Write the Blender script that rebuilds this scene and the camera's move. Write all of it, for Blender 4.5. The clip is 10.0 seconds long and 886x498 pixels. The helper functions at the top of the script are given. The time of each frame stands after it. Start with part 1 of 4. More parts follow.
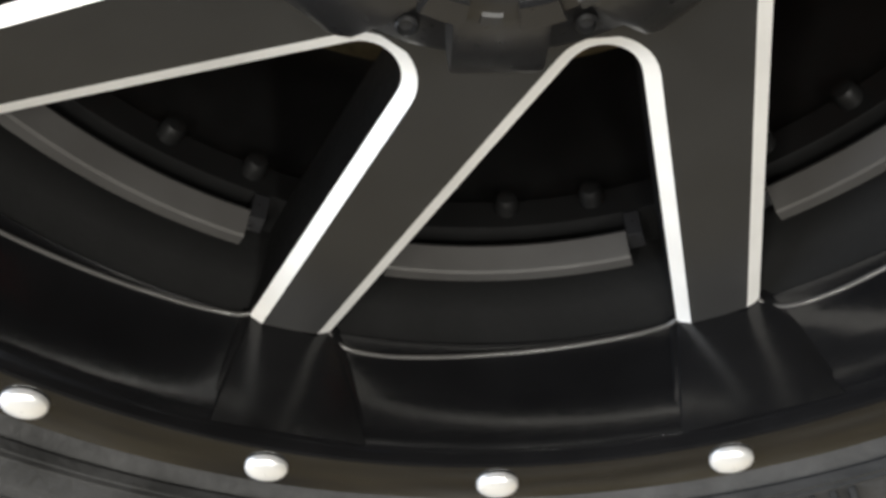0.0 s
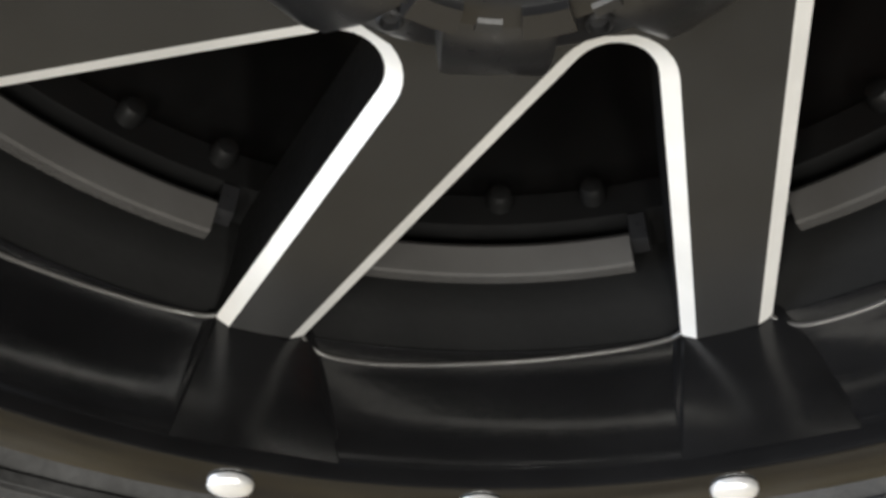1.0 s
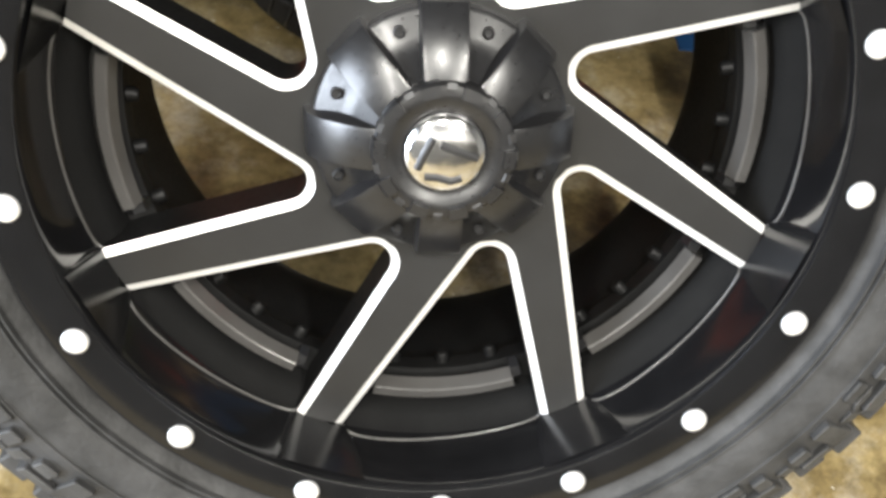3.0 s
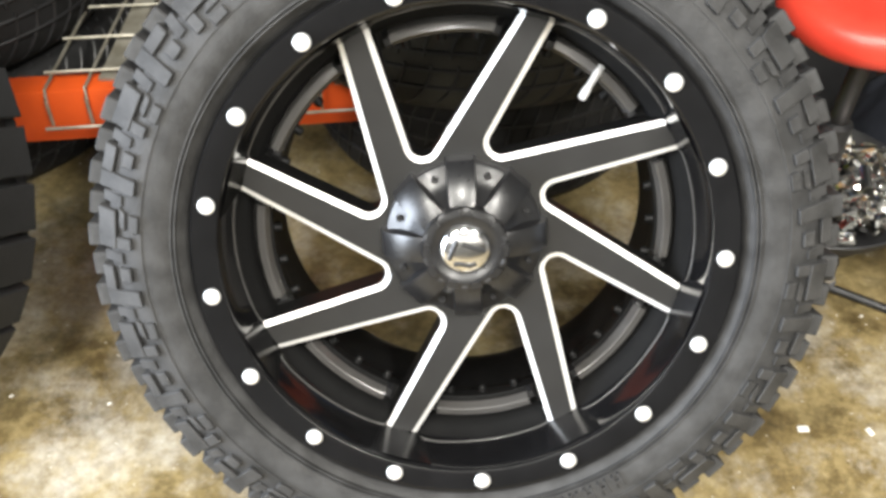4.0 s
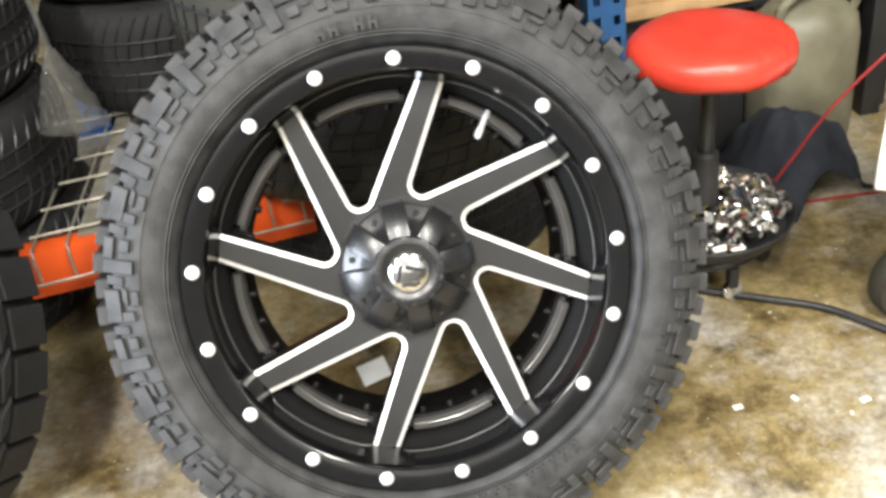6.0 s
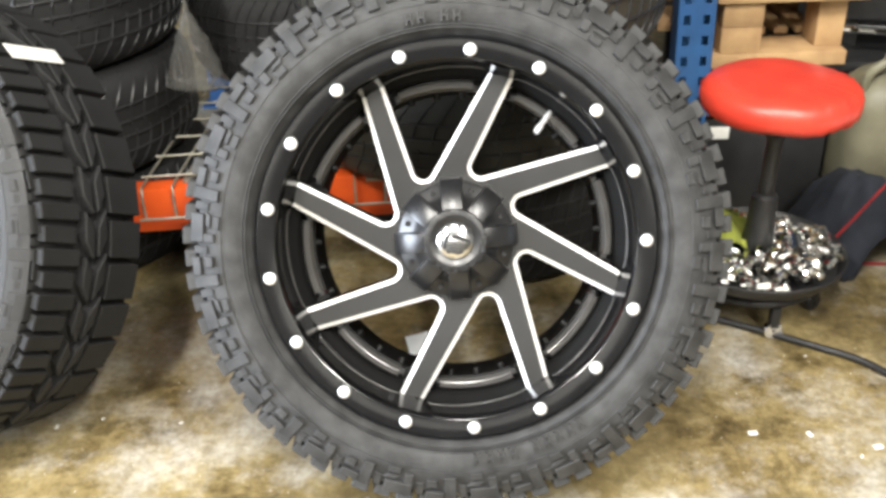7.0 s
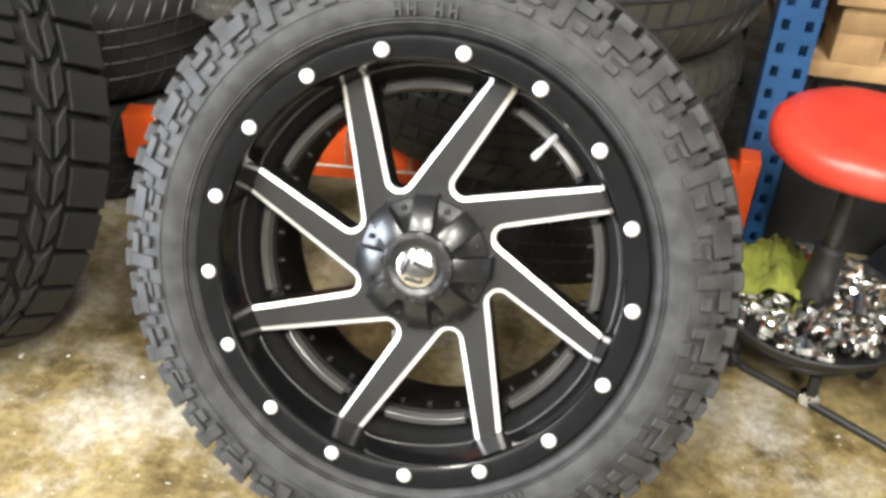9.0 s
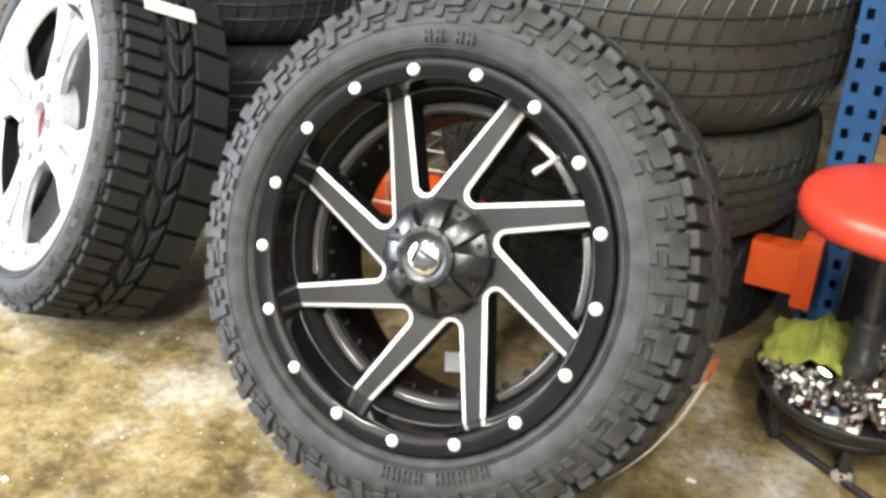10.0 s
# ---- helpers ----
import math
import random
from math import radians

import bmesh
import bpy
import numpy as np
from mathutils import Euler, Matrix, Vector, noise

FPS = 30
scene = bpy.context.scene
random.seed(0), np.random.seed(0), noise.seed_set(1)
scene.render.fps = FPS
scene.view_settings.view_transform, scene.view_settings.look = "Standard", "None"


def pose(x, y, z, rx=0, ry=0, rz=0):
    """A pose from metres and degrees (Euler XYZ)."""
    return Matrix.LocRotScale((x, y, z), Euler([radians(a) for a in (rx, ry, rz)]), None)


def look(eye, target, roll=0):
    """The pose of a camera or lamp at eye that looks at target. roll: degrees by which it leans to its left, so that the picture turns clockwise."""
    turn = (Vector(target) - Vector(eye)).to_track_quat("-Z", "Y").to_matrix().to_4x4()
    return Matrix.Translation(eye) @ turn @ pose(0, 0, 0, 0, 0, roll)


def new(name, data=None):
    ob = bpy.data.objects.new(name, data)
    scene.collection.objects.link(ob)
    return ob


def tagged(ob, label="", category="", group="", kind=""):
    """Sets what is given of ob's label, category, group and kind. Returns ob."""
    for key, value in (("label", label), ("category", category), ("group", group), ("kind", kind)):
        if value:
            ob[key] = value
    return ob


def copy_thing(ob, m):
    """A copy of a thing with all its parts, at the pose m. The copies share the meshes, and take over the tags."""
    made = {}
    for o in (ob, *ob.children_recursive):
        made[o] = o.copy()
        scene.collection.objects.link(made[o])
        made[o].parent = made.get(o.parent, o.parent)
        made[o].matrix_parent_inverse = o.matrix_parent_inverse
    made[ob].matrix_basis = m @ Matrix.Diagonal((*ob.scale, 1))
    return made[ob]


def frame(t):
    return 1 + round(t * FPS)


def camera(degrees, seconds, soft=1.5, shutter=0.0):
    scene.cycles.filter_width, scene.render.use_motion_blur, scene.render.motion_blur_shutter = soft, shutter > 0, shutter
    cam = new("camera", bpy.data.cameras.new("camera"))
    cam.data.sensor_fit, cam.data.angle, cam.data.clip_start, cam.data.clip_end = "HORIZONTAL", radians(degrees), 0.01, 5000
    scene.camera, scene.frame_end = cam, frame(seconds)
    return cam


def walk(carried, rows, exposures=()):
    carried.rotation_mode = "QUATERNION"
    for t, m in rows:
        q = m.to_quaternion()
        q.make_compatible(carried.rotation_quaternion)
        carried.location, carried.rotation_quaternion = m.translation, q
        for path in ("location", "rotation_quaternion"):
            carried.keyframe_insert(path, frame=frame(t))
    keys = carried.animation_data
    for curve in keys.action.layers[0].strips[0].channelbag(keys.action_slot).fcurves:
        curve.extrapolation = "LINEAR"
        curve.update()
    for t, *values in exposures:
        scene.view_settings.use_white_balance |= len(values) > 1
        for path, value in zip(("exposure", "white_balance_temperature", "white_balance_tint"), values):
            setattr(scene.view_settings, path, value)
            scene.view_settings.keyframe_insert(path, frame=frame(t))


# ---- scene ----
cam = camera(49.0, 10.0, soft=3.3)
PATH = [
    (0, (-0.0254, -0.1456, 0.6501), (0.0554, 0.3139, -0.7755), 11.84),
    (0.5, (-0.0181, -0.1111, 0.6248), (0.0741, 0.2914, -0.8169), 15.25),
    (1, (-0.0221, -0.1094, 0.6209), (0.0754, 0.2601, -0.8291), 18.07),
    (1.5, (-0.0248, -0.1284, 0.6393), (0.0775, 0.3819, -0.7674), 13.32),
    (2, (-0.0411, -0.2086, 0.6907), (0.0945, 0.4055, -0.6705), 14.03),
    (2.5, (-0.0724, -0.3270, 0.7425), (0.1052, 0.5782, -0.4402), 13.72),
    (2.7, (-0.0764, -0.3468, 0.7868), (0.1105, 0.5831, -0.3744), 13.59),
    (3.8, (-0.0273, -0.7250, 1.1567), (0.0059, 0.3449, 0.1059), 2.19),
    (4, (-0.0325, -0.7428, 1.1661), (-0.0201, 0.3519, 0.1407), 1.27),
    (4.5, (-0.0402, -0.8066, 1.1658), (-0.0165, 0.3177, 0.1732), -3.99),
    (5, (-0.0428, -0.8948, 1.1540), (0.0526, 0.2586, 0.1997), -7.97),
    (5.5, (-0.0529, -0.9532, 1.1562), (0.0714, 0.2634, 0.2875), -9.07),
    (6.8, (0.0292, -1.1920, 1.1504), (-0.0007, 0.1038, 0.3953), -2.43),
    (7, (0.0371, -1.2194, 1.1471), (-0.0210, 0.0823, 0.4040), -1.75),
    (7.5, (0.0500, -1.2895, 1.1676), (-0.0109, 0.0221, 0.4423), -0.58),
    (8, (0.0757, -1.2725, 1.1877), (-0.0071, 0.0238, 0.4375), -0.27),
    (8.5, (0.1473, -1.1146, 1.1777), (0.0235, 0.1318, 0.3524), 0.71),
    (8.8, (0.1878, -0.9966, 1.1841), (-0.0123, 0.2001, 0.3021), 2.45),
    (9, (0.2268, -0.9433, 1.1999), (-0.0141, 0.2479, 0.3207), 3.55),
    (9.3, (0.3258, -0.9495, 1.1733), (-0.0636, 0.2246, 0.3249), 5.70),
    (9.5, (0.4240, -0.9973, 1.1445), (-0.0599, 0.1736, 0.3413), 10.40),
    (10, (0.6044, -1.0860, 1.1374), (-0.0074, 0.0891, 0.4338), 2.24),
]
walk(cam, [(t, look(eye, target, roll)) for t, eye, target, roll in PATH],
     [(0, -1.05), (1.0, -1.05), (1.5, -0.75), (2.0, -0.35), (2.7, 0.03), (4.0, 0.08), (5.5, 0.17), (8.5, 0.15), (9.5, 0.27), (10.0, 0.16)])

# ---- light ----
world = bpy.data.worlds.new("sky")
world.use_nodes = True
scene.world = world
wn = world.node_tree.nodes
sky = wn.new("ShaderNodeTexSky")
sky.sky_type = "NISHITA"
sky.sun_disc = False
sky.sun_elevation, sky.sun_rotation = radians(40), radians(150)
wn["Background"].inputs["Strength"].default_value = 0.1
world.node_tree.links.new(sky.outputs[0], wn["Background"].inputs["Color"])


def area_lamp(name, eye, target, w, h, watts, color):
    data = bpy.data.lights.new(name, "AREA")
    data.shape, data.size, data.size_y, data.energy, data.color = "RECTANGLE", w, h, watts, color
    ob = new(name, data)
    ob.matrix_world = look(eye, target)
    return ob


LAMPS = [(-1.9, -2.1), (-0.2, -2.1), (1.5, -2.1), (-1.9, -4.0), (1.5, -4.0)]
for lx, ly in LAMPS:
    area_lamp("tube_light", (lx, ly, 3.6), (lx, ly, 0), 0.18, 1.4, 182, (1.0, 0.97, 0.90))
area_lamp("door_daylight", (-4.95, -1.9, 1.5), (0, -1.5, 0.6), 3.0, 2.8, 760, (0.80, 0.88, 1.0))


# ---- materials ----
def mat(name, c1, c2=None, rough=0.5, metal=0.0, scale=30, fine=300, bump=0.1, rvar=0.1, coat=0.0, random=0.0, spec=0.5):
    m = bpy.data.materials.new(name)
    m.use_nodes = True
    nt = m.node_tree
    n, L = nt.nodes, nt.links
    b = n["Principled BSDF"]
    c2 = c2 or tuple(0.75 * c for c in c1)
    co = n.new("ShaderNodeTexCoord")
    big = n.new("ShaderNodeTexNoise")
    big.inputs["Scale"].default_value, big.inputs["Detail"].default_value = scale, 6
    small = n.new("ShaderNodeTexNoise")
    small.inputs["Scale"].default_value, small.inputs["Detail"].default_value = fine, 3
    for q in (big, small):
        L.new(co.outputs["Object"], q.inputs["Vector"])
    ramp = n.new("ShaderNodeValToRGB")
    ramp.color_ramp.elements[0].position, ramp.color_ramp.elements[1].position = 0.35, 0.65
    ramp.color_ramp.elements[0].color, ramp.color_ramp.elements[1].color = (*c2, 1), (*c1, 1)
    L.new(big.outputs["Fac"], ramp.inputs["Fac"])
    col = ramp.outputs["Color"]
    if random:
        info = n.new("ShaderNodeObjectInfo")
        hsv = n.new("ShaderNodeHueSaturation")
        mr = n.new("ShaderNodeMapRange")
        mr.inputs["To Min"].default_value, mr.inputs["To Max"].default_value = 1 - random, 1 + random
        L.new(info.outputs["Random"], mr.inputs["Value"])
        L.new(mr.outputs["Result"], hsv.inputs["Value"])
        L.new(col, hsv.inputs["Color"])
        col = hsv.outputs["Color"]
    L.new(col, b.inputs["Base Color"])
    rr = n.new("ShaderNodeMapRange")
    rr.inputs["To Min"].default_value, rr.inputs["To Max"].default_value = max(0.02, rough - rvar), min(1, rough + rvar)
    L.new(small.outputs["Fac"], rr.inputs["Value"])
    L.new(rr.outputs["Result"], b.inputs["Roughness"])
    b.inputs["Metallic"].default_value = metal
    b.inputs["Coat Weight"].default_value = coat
    b.inputs["Coat Roughness"].default_value = 0.05
    b.inputs["Specular IOR Level"].default_value = spec
    if bump:
        bp = n.new("ShaderNodeBump")
        bp.inputs["Strength"].default_value, bp.inputs["Distance"].default_value = bump, 0.002
        L.new(small.outputs["Fac"], bp.inputs["Height"])
        L.new(bp.outputs["Normal"], b.inputs["Normal"])
    return m


GLOSS = mat("gloss_black_paint", (0.006, 0.006, 0.0065), rough=0.13, rvar=0.04, bump=0.015, coat=0.15, spec=0.4)
FOOT = mat("gloss_black_spoke_foot", (0.007, 0.007, 0.0075), rough=0.20, rvar=0.06, bump=0.01, spec=0.45)
SATIN = mat("satin_black_paint", (0.015, 0.0149, 0.0147), (0.012, 0.0119, 0.0117), rough=0.34, bump=0.03, fine=900)
CAPPAINT = mat("semi_gloss_black_plastic", (0.010, 0.010, 0.0108), rough=0.31, bump=0.02, coat=0.05, spec=0.6)
BARREL = mat("barrel_paint", (0.006, 0.006, 0.006), rough=0.45, spec=0.15, bump=0.02)
MILLED = mat("milled_aluminium", (0.88, 0.87, 0.85), (0.78, 0.77, 0.75), rough=0.42, metal=0.45, fine=700, bump=0.04)
RIVET = mat("polished_rivet", (0.90, 0.90, 0.90), (0.82, 0.82, 0.82), rough=0.33, metal=0.6, bump=0.0)
CHROME = mat("chrome", (0.85, 0.85, 0.86), rough=0.06, rvar=0.03, metal=1.0, bump=0.0)
BADGE = mat("worn_chrome", (0.85, 0.85, 0.86), rough=0.15, rvar=0.05, metal=1.0, bump=0.01)
RUBBER = mat("tyre_rubber", (0.036, 0.036, 0.0365), (0.015, 0.015, 0.015), rough=0.66, scale=34, fine=240, bump=0.35, random=0.14, spec=0.4)
# new tyre's black rubber; also used to darken tyres standing in shade
DARKRUBBER = mat("new_and_shaded_rubber", (0.0125, 0.0125, 0.013), (0.008, 0.008, 0.008), rough=0.72, scale=14, fine=320, bump=0.25, random=0.15, spec=0.35)
# paint of the gutter; also the shade behind the silver wheel's spokes
GUTTER = mat("dull_black_paint_and_shade", (0.006, 0.006, 0.006), rough=0.8, spec=0.12)
OLDRUBBER = mat("dusty_tyre_rubber", (0.034, 0.031, 0.022), (0.018, 0.017, 0.012), rough=0.7, scale=9, fine=200, bump=0.15)
RED = mat("red_vinyl", (0.55, 0.045, 0.025), (0.46, 0.033, 0.020), rough=0.38, scale=12, fine=260, bump=0.10)
ORANGE = mat("orange_rack_paint", (0.72, 0.095, 0.012), (0.58, 0.07, 0.012), rough=0.45, scale=9, bump=0.06)
BLUE = mat("blue_rack_paint", (0.014, 0.070, 0.19), (0.010, 0.045, 0.12), rough=0.45, scale=10, bump=0.08)
WIRE = mat("zinc_wire", (0.42, 0.40, 0.34), (0.30, 0.28, 0.22), rough=0.45, metal=0.6, bump=0.05)
WOOD = mat("pallet_wood", (0.42, 0.27, 0.13), (0.30, 0.18, 0.085), rough=0.8, scale=16, fine=160, bump=0.3, random=0.15)
BLACK = mat("black_plastic", (0.016, 0.016, 0.017), rough=0.45, bump=0.05)
RAG = mat("green_rag_cloth", (0.20, 0.22, 0.030), (0.13, 0.15, 0.022), rough=0.95, scale=18, fine=600, bump=0.4)
JERRY = mat("dirty_translucent_plastic", (0.17, 0.16, 0.11), (0.10, 0.092, 0.060), rough=0.5, scale=8, bump=0.05)
WHITE = mat("white_paper", (0.78, 0.77, 0.73), (0.70, 0.69, 0.64), rough=0.7, scale=40, bump=0.03)
NAVY = mat("dark_blue_cloth", (0.014, 0.017, 0.026), (0.008, 0.010, 0.016), rough=0.9, bump=0.3)
PLASTER = mat("painted_block_wall", (0.20, 0.195, 0.18), (0.15, 0.145, 0.13), rough=0.85, scale=3, fine=60, bump=0.3)
# for the unseen upper front wall, which reflects light onto the wheel
WHITEWALL = mat("white_reflector_wall", (0.66, 0.645, 0.61), (0.56, 0.545, 0.51), rough=0.8, scale=3, fine=60, bump=0.3)
DARKROOF = mat("dark_sheet_metal", (0.060, 0.058, 0.052), (0.045, 0.043, 0.038), rough=0.8, scale=3, fine=50, bump=0.2)
# barrel paint made lighter for the light on the ledges and pocket edges
LEDGE = mat("lit_ledge_paint", (0.062, 0.060, 0.058), (0.048, 0.046, 0.044), rough=0.20, scale=18, bump=0.04)
NUTMETAL = mat("bright_nut_chrome", (0.86, 0.85, 0.82), rough=0.14, rvar=0.06, metal=1.0, bump=0.0)
MAROON = mat("dull_red_cap", (0.10, 0.010, 0.012), rough=0.5, bump=0.0)
REDWIRE = mat("red_cable", (0.28, 0.018, 0.022), rough=0.5, bump=0.0)


def mix_floor():
    m = bpy.data.materials.new("stained_concrete")
    m.use_nodes = True
    nt = m.node_tree
    n, L = nt.nodes, nt.links
    b = n["Principled BSDF"]
    co = n.new("ShaderNodeTexCoord")

    def noise_node(scale, detail, dist=0.0, rough=0.55):
        q = n.new("ShaderNodeTexNoise")
        q.inputs["Scale"].default_value, q.inputs["Detail"].default_value = scale, detail
        q.inputs["Distortion"].default_value, q.inputs["Roughness"].default_value = dist, rough
        L.new(co.outputs["Object"], q.inputs["Vector"])
        return q.outputs["Fac"]

    def ramp(fac, stops):
        r = n.new("ShaderNodeValToRGB")
        while len(r.color_ramp.elements) < len(stops):
            r.color_ramp.elements.new(0.5)
        for e, (p, c) in zip(r.color_ramp.elements, stops):
            e.position, e.color = p, (*c, 1)
        L.new(fac, r.inputs["Fac"])
        return r.outputs["Color"]

    def mix(fac, a, c, kind="MIX"):
        q = n.new("ShaderNodeMix")
        q.data_type, q.blend_type = "RGBA", kind
        L.new(fac, q.inputs["Factor"])
        L.new(a, q.inputs["A"])
        L.new(c, q.inputs["B"])
        return q.outputs["Result"]

    base = ramp(noise_node(5.0, 14, 0.0, 0.72), [(0.34, (0.055, 0.042, 0.022)), (0.45, (0.175, 0.130, 0.055)), (0.56, (0.28, 0.220, 0.105)), (0.70, (0.42, 0.375, 0.27))])
    pale = ramp(noise_node(9.0, 10, 0.0, 0.7), [(0.40, (0.35, 0.33, 0.285)), (0.62, (0.51, 0.49, 0.445))])
    mask = ramp(noise_node(2.1, 14, 0.1, 0.76), [(0.485, (0, 0, 0)), (0.64, (1, 1, 1))])
    col = mix(mask, base, pale)
    stain = ramp(noise_node(4.3, 12, 0.2, 0.72), [(0.36, (0.26, 0.24, 0.20)), (0.47, (1, 1, 1))])
    one = n.new("ShaderNodeValue")
    one.outputs[0].default_value = 0.85
    col = mix(one.outputs[0], col, stain, "MULTIPLY")
    grain = ramp(noise_node(55, 6, 0.0, 0.7), [(0.38, (0.62, 0.60, 0.56)), (0.58, (1, 1, 1))])
    col = mix(one.outputs[0], col, grain, "MULTIPLY")
    speck = ramp(noise_node(75, 2), [(0.70, (0, 0, 0)), (0.76, (1, 1, 1))])
    flake = ramp(noise_node(30, 2), [(0.3, (0.5, 0.48, 0.42)), (0.7, (0.6, 0.58, 0.52))])
    col = mix(speck, col, flake)
    L.new(col, b.inputs["Base Color"])
    rr = n.new("ShaderNodeMapRange")
    rr.inputs["To Min"].default_value, rr.inputs["To Max"].default_value = 0.22, 0.62
    L.new(noise_node(11, 6), rr.inputs["Value"])
    L.new(rr.outputs["Result"], b.inputs["Roughness"])
    bp = n.new("ShaderNodeBump")
    bp.inputs["Strength"].default_value, bp.inputs["Distance"].default_value = 0.25, 0.003
    L.new(noise_node(60, 8), bp.inputs["Height"])
    L.new(bp.outputs["Normal"], b.inputs["Normal"])
    return m


FLOOR = mix_floor()


def clear_film():
    m = bpy.data.materials.new("clear_plastic_film")
    m.use_nodes = True
    b = m.node_tree.nodes["Principled BSDF"]
    b.inputs["Base Color"].default_value = (0.9, 0.9, 0.9, 1)
    b.inputs["Roughness"].default_value = 0.18
    b.inputs["Alpha"].default_value = 0.05
    return m


FILM = clear_film()
FILM.node_tree.nodes["Principled BSDF"].inputs["Alpha"].default_value = 0.025
BAG = clear_film()
BAG.name = "crinkled_clear_bag"
BAG.node_tree.nodes["Principled BSDF"].inputs["Alpha"].default_value = 0.38
BAG.node_tree.nodes["Principled BSDF"].inputs["Base Color"].default_value = (0.09, 0.088, 0.08, 1)


# ---- mesh helpers ----
def finish(bm, angle=32):
    bmesh.ops.recalc_face_normals(bm, faces=bm.faces)
    for f in bm.faces:
        f.smooth = True
    lim = radians(angle)
    for e in bm.edges:
        e.smooth = len(e.link_faces) == 2 and e.calc_face_angle(0) < lim


def mesh_of(name, bm, material, angle=32):
    finish(bm, angle)
    me = bpy.data.meshes.new(name)
    bm.to_mesh(me)
    bm.free()
    me.materials.append(material)
    return me


def part(name, bm, material, parent=None, label="", angle=32):
    ob = new(name, mesh_of(name, bm, material, angle))
    if parent:
        ob.parent = parent
    if label:
        tagged(ob, label)
    return ob


def thing(name, m, label, category, group="", kind=""):
    ob = new(name)
    ob.empty_display_size = 0.05
    ob.matrix_world = m
    return tagged(ob, label, category, group, kind)


def box(bm, lo, hi, bevel=0.0, m=None):
    vs = [bm.verts.new((x, y, z)) for x in (lo[0], hi[0]) for y in (lo[1], hi[1]) for z in (lo[2], hi[2])]
    fs = [bm.faces.new([vs[i] for i in q]) for q in ((0, 1, 3, 2), (4, 6, 7, 5), (0, 4, 5, 1), (2, 3, 7, 6), (0, 2, 6, 4), (1, 5, 7, 3))]
    if m:
        bmesh.ops.transform(bm, matrix=m, verts=vs)
    if bevel:
        es = list({e for f in fs for e in f.edges})
        bmesh.ops.bevel(bm, geom=es, offset=bevel, segments=2, affect="EDGES", profile=0.6)
    return bm


def lathe(bm, profile, seg=96, a0=0.0, a1=2 * math.pi, closed=False):
    """Turn (radius, depth) round the y axis; angle runs clockwise from up, seen from the front."""
    full = abs(a1 - a0 - 2 * math.pi) < 1e-6
    cols = []
    for i in range(seg if full else seg + 1):
        a = a0 + (a1 - a0) * i / seg
        cols.append([bm.verts.new((r * math.sin(a), d, r * math.cos(a))) for r, d in profile])
    k = len(profile)
    for i in range(seg):
        p, q = cols[i], cols[(i + 1) % len(cols)]
        for j in range(k if closed else k - 1):
            bm.faces.new((p[j], p[(j + 1) % k], q[(j + 1) % k], q[j]))
    if not full and closed:
        bm.faces.new(cols[0])
        bm.faces.new(list(reversed(cols[-1])))
    return bm


def turned(bm, profile, seg=48, m=None):
    """Turn (radius, height) round the z axis."""
    cols = []
    for i in range(seg):
        a = 2 * math.pi * i / seg
        cols.append([bm.verts.new((r * math.cos(a), r * math.sin(a), z)) for r, z in profile])
    for i in range(seg):
        p, q = cols[i], cols[(i + 1) % seg]
        for j in range(len(profile) - 1):
            bm.faces.new((p[j], p[j + 1], q[j + 1], q[j]))
    bm.faces.new([c[0] for c in cols])
    bm.faces.new([c[-1] for c in reversed(cols)])
    if m:
        bmesh.ops.transform(bm, matrix=m, verts=[v for c in cols for v in c])
    return bm


def tube(bm, pts, rad, seg=8):
    pts = [Vector(p) for p in pts]
    rings = []
    for i, p in enumerate(pts):
        d = (pts[min(i + 1, len(pts) - 1)] - pts[max(i - 1, 0)]).normalized()
        s = d.cross(Vector((0.13, 0.31, 0.94))).normalized()
        u = s.cross(d)
        rings.append([bm.verts.new(p + rad * (math.cos(2 * math.pi * k / seg) * s + math.sin(2 * math.pi * k / seg) * u)) for k in range(seg)])
    for a, b in zip(rings[:-1], rings[1:]):
        for k in range(seg):
            bm.faces.new((a[k], a[(k + 1) % seg], b[(k + 1) % seg], b[k]))
    bm.faces.new(rings[0])
    bm.faces.new(list(reversed(rings[-1])))
    return bm


def curve_points(pts, n=40):
    pts = [Vector(p) for p in pts]
    ext = [2 * pts[0] - pts[1], *pts, 2 * pts[-1] - pts[-2]]
    out = []
    for i in range(n + 1):
        t = i / n * (len(pts) - 1)
        k = min(int(t), len(pts) - 2)
        s = t - k
        a, b, c, d = ext[k:k + 4]
        out.append(0.5 * (2 * b + (c - a) * s + (2 * a - 5 * b + 4 * c - d) * s * s + (3 * b - a - 3 * c + d) * s ** 3))
    return out


def polar(r, deg, d=0.0):
    return Vector((r * math.sin(radians(deg)), d, r * math.cos(radians(deg))))


# ---- setting ----
def plain(name, lo, hi, material, label, category):
    return tagged(part(name, box(bmesh.new(), lo, hi), material), label, category, kind="structure")


plain("floor", (-5, -5, -0.15), (5, 4, 0), FLOOR, "stained yellow-brown workshop concrete floor", "floor")
plain("ceiling", (-5, -5, 4.6), (5, 4, 4.7), DARKROOF, "dark workshop roof", "ceiling")
plain("wall_north", (-5, 4, 0), (5, 4.2, 4.6), DARKROOF, "dark workshop back wall", "wall")
plain("wall_east", (5, -5, 0), (5.2, 4, 4.6), PLASTER, "dull painted workshop side wall", "wall")
# unseen front wall, split dark and white to shape the wheel's reflections
plain("wall_south_lower", (-5, -5.2, 0), (5, -5, 2.3), DARKROOF, "unseen lower front wall, dark to keep low reflections black", "wall")
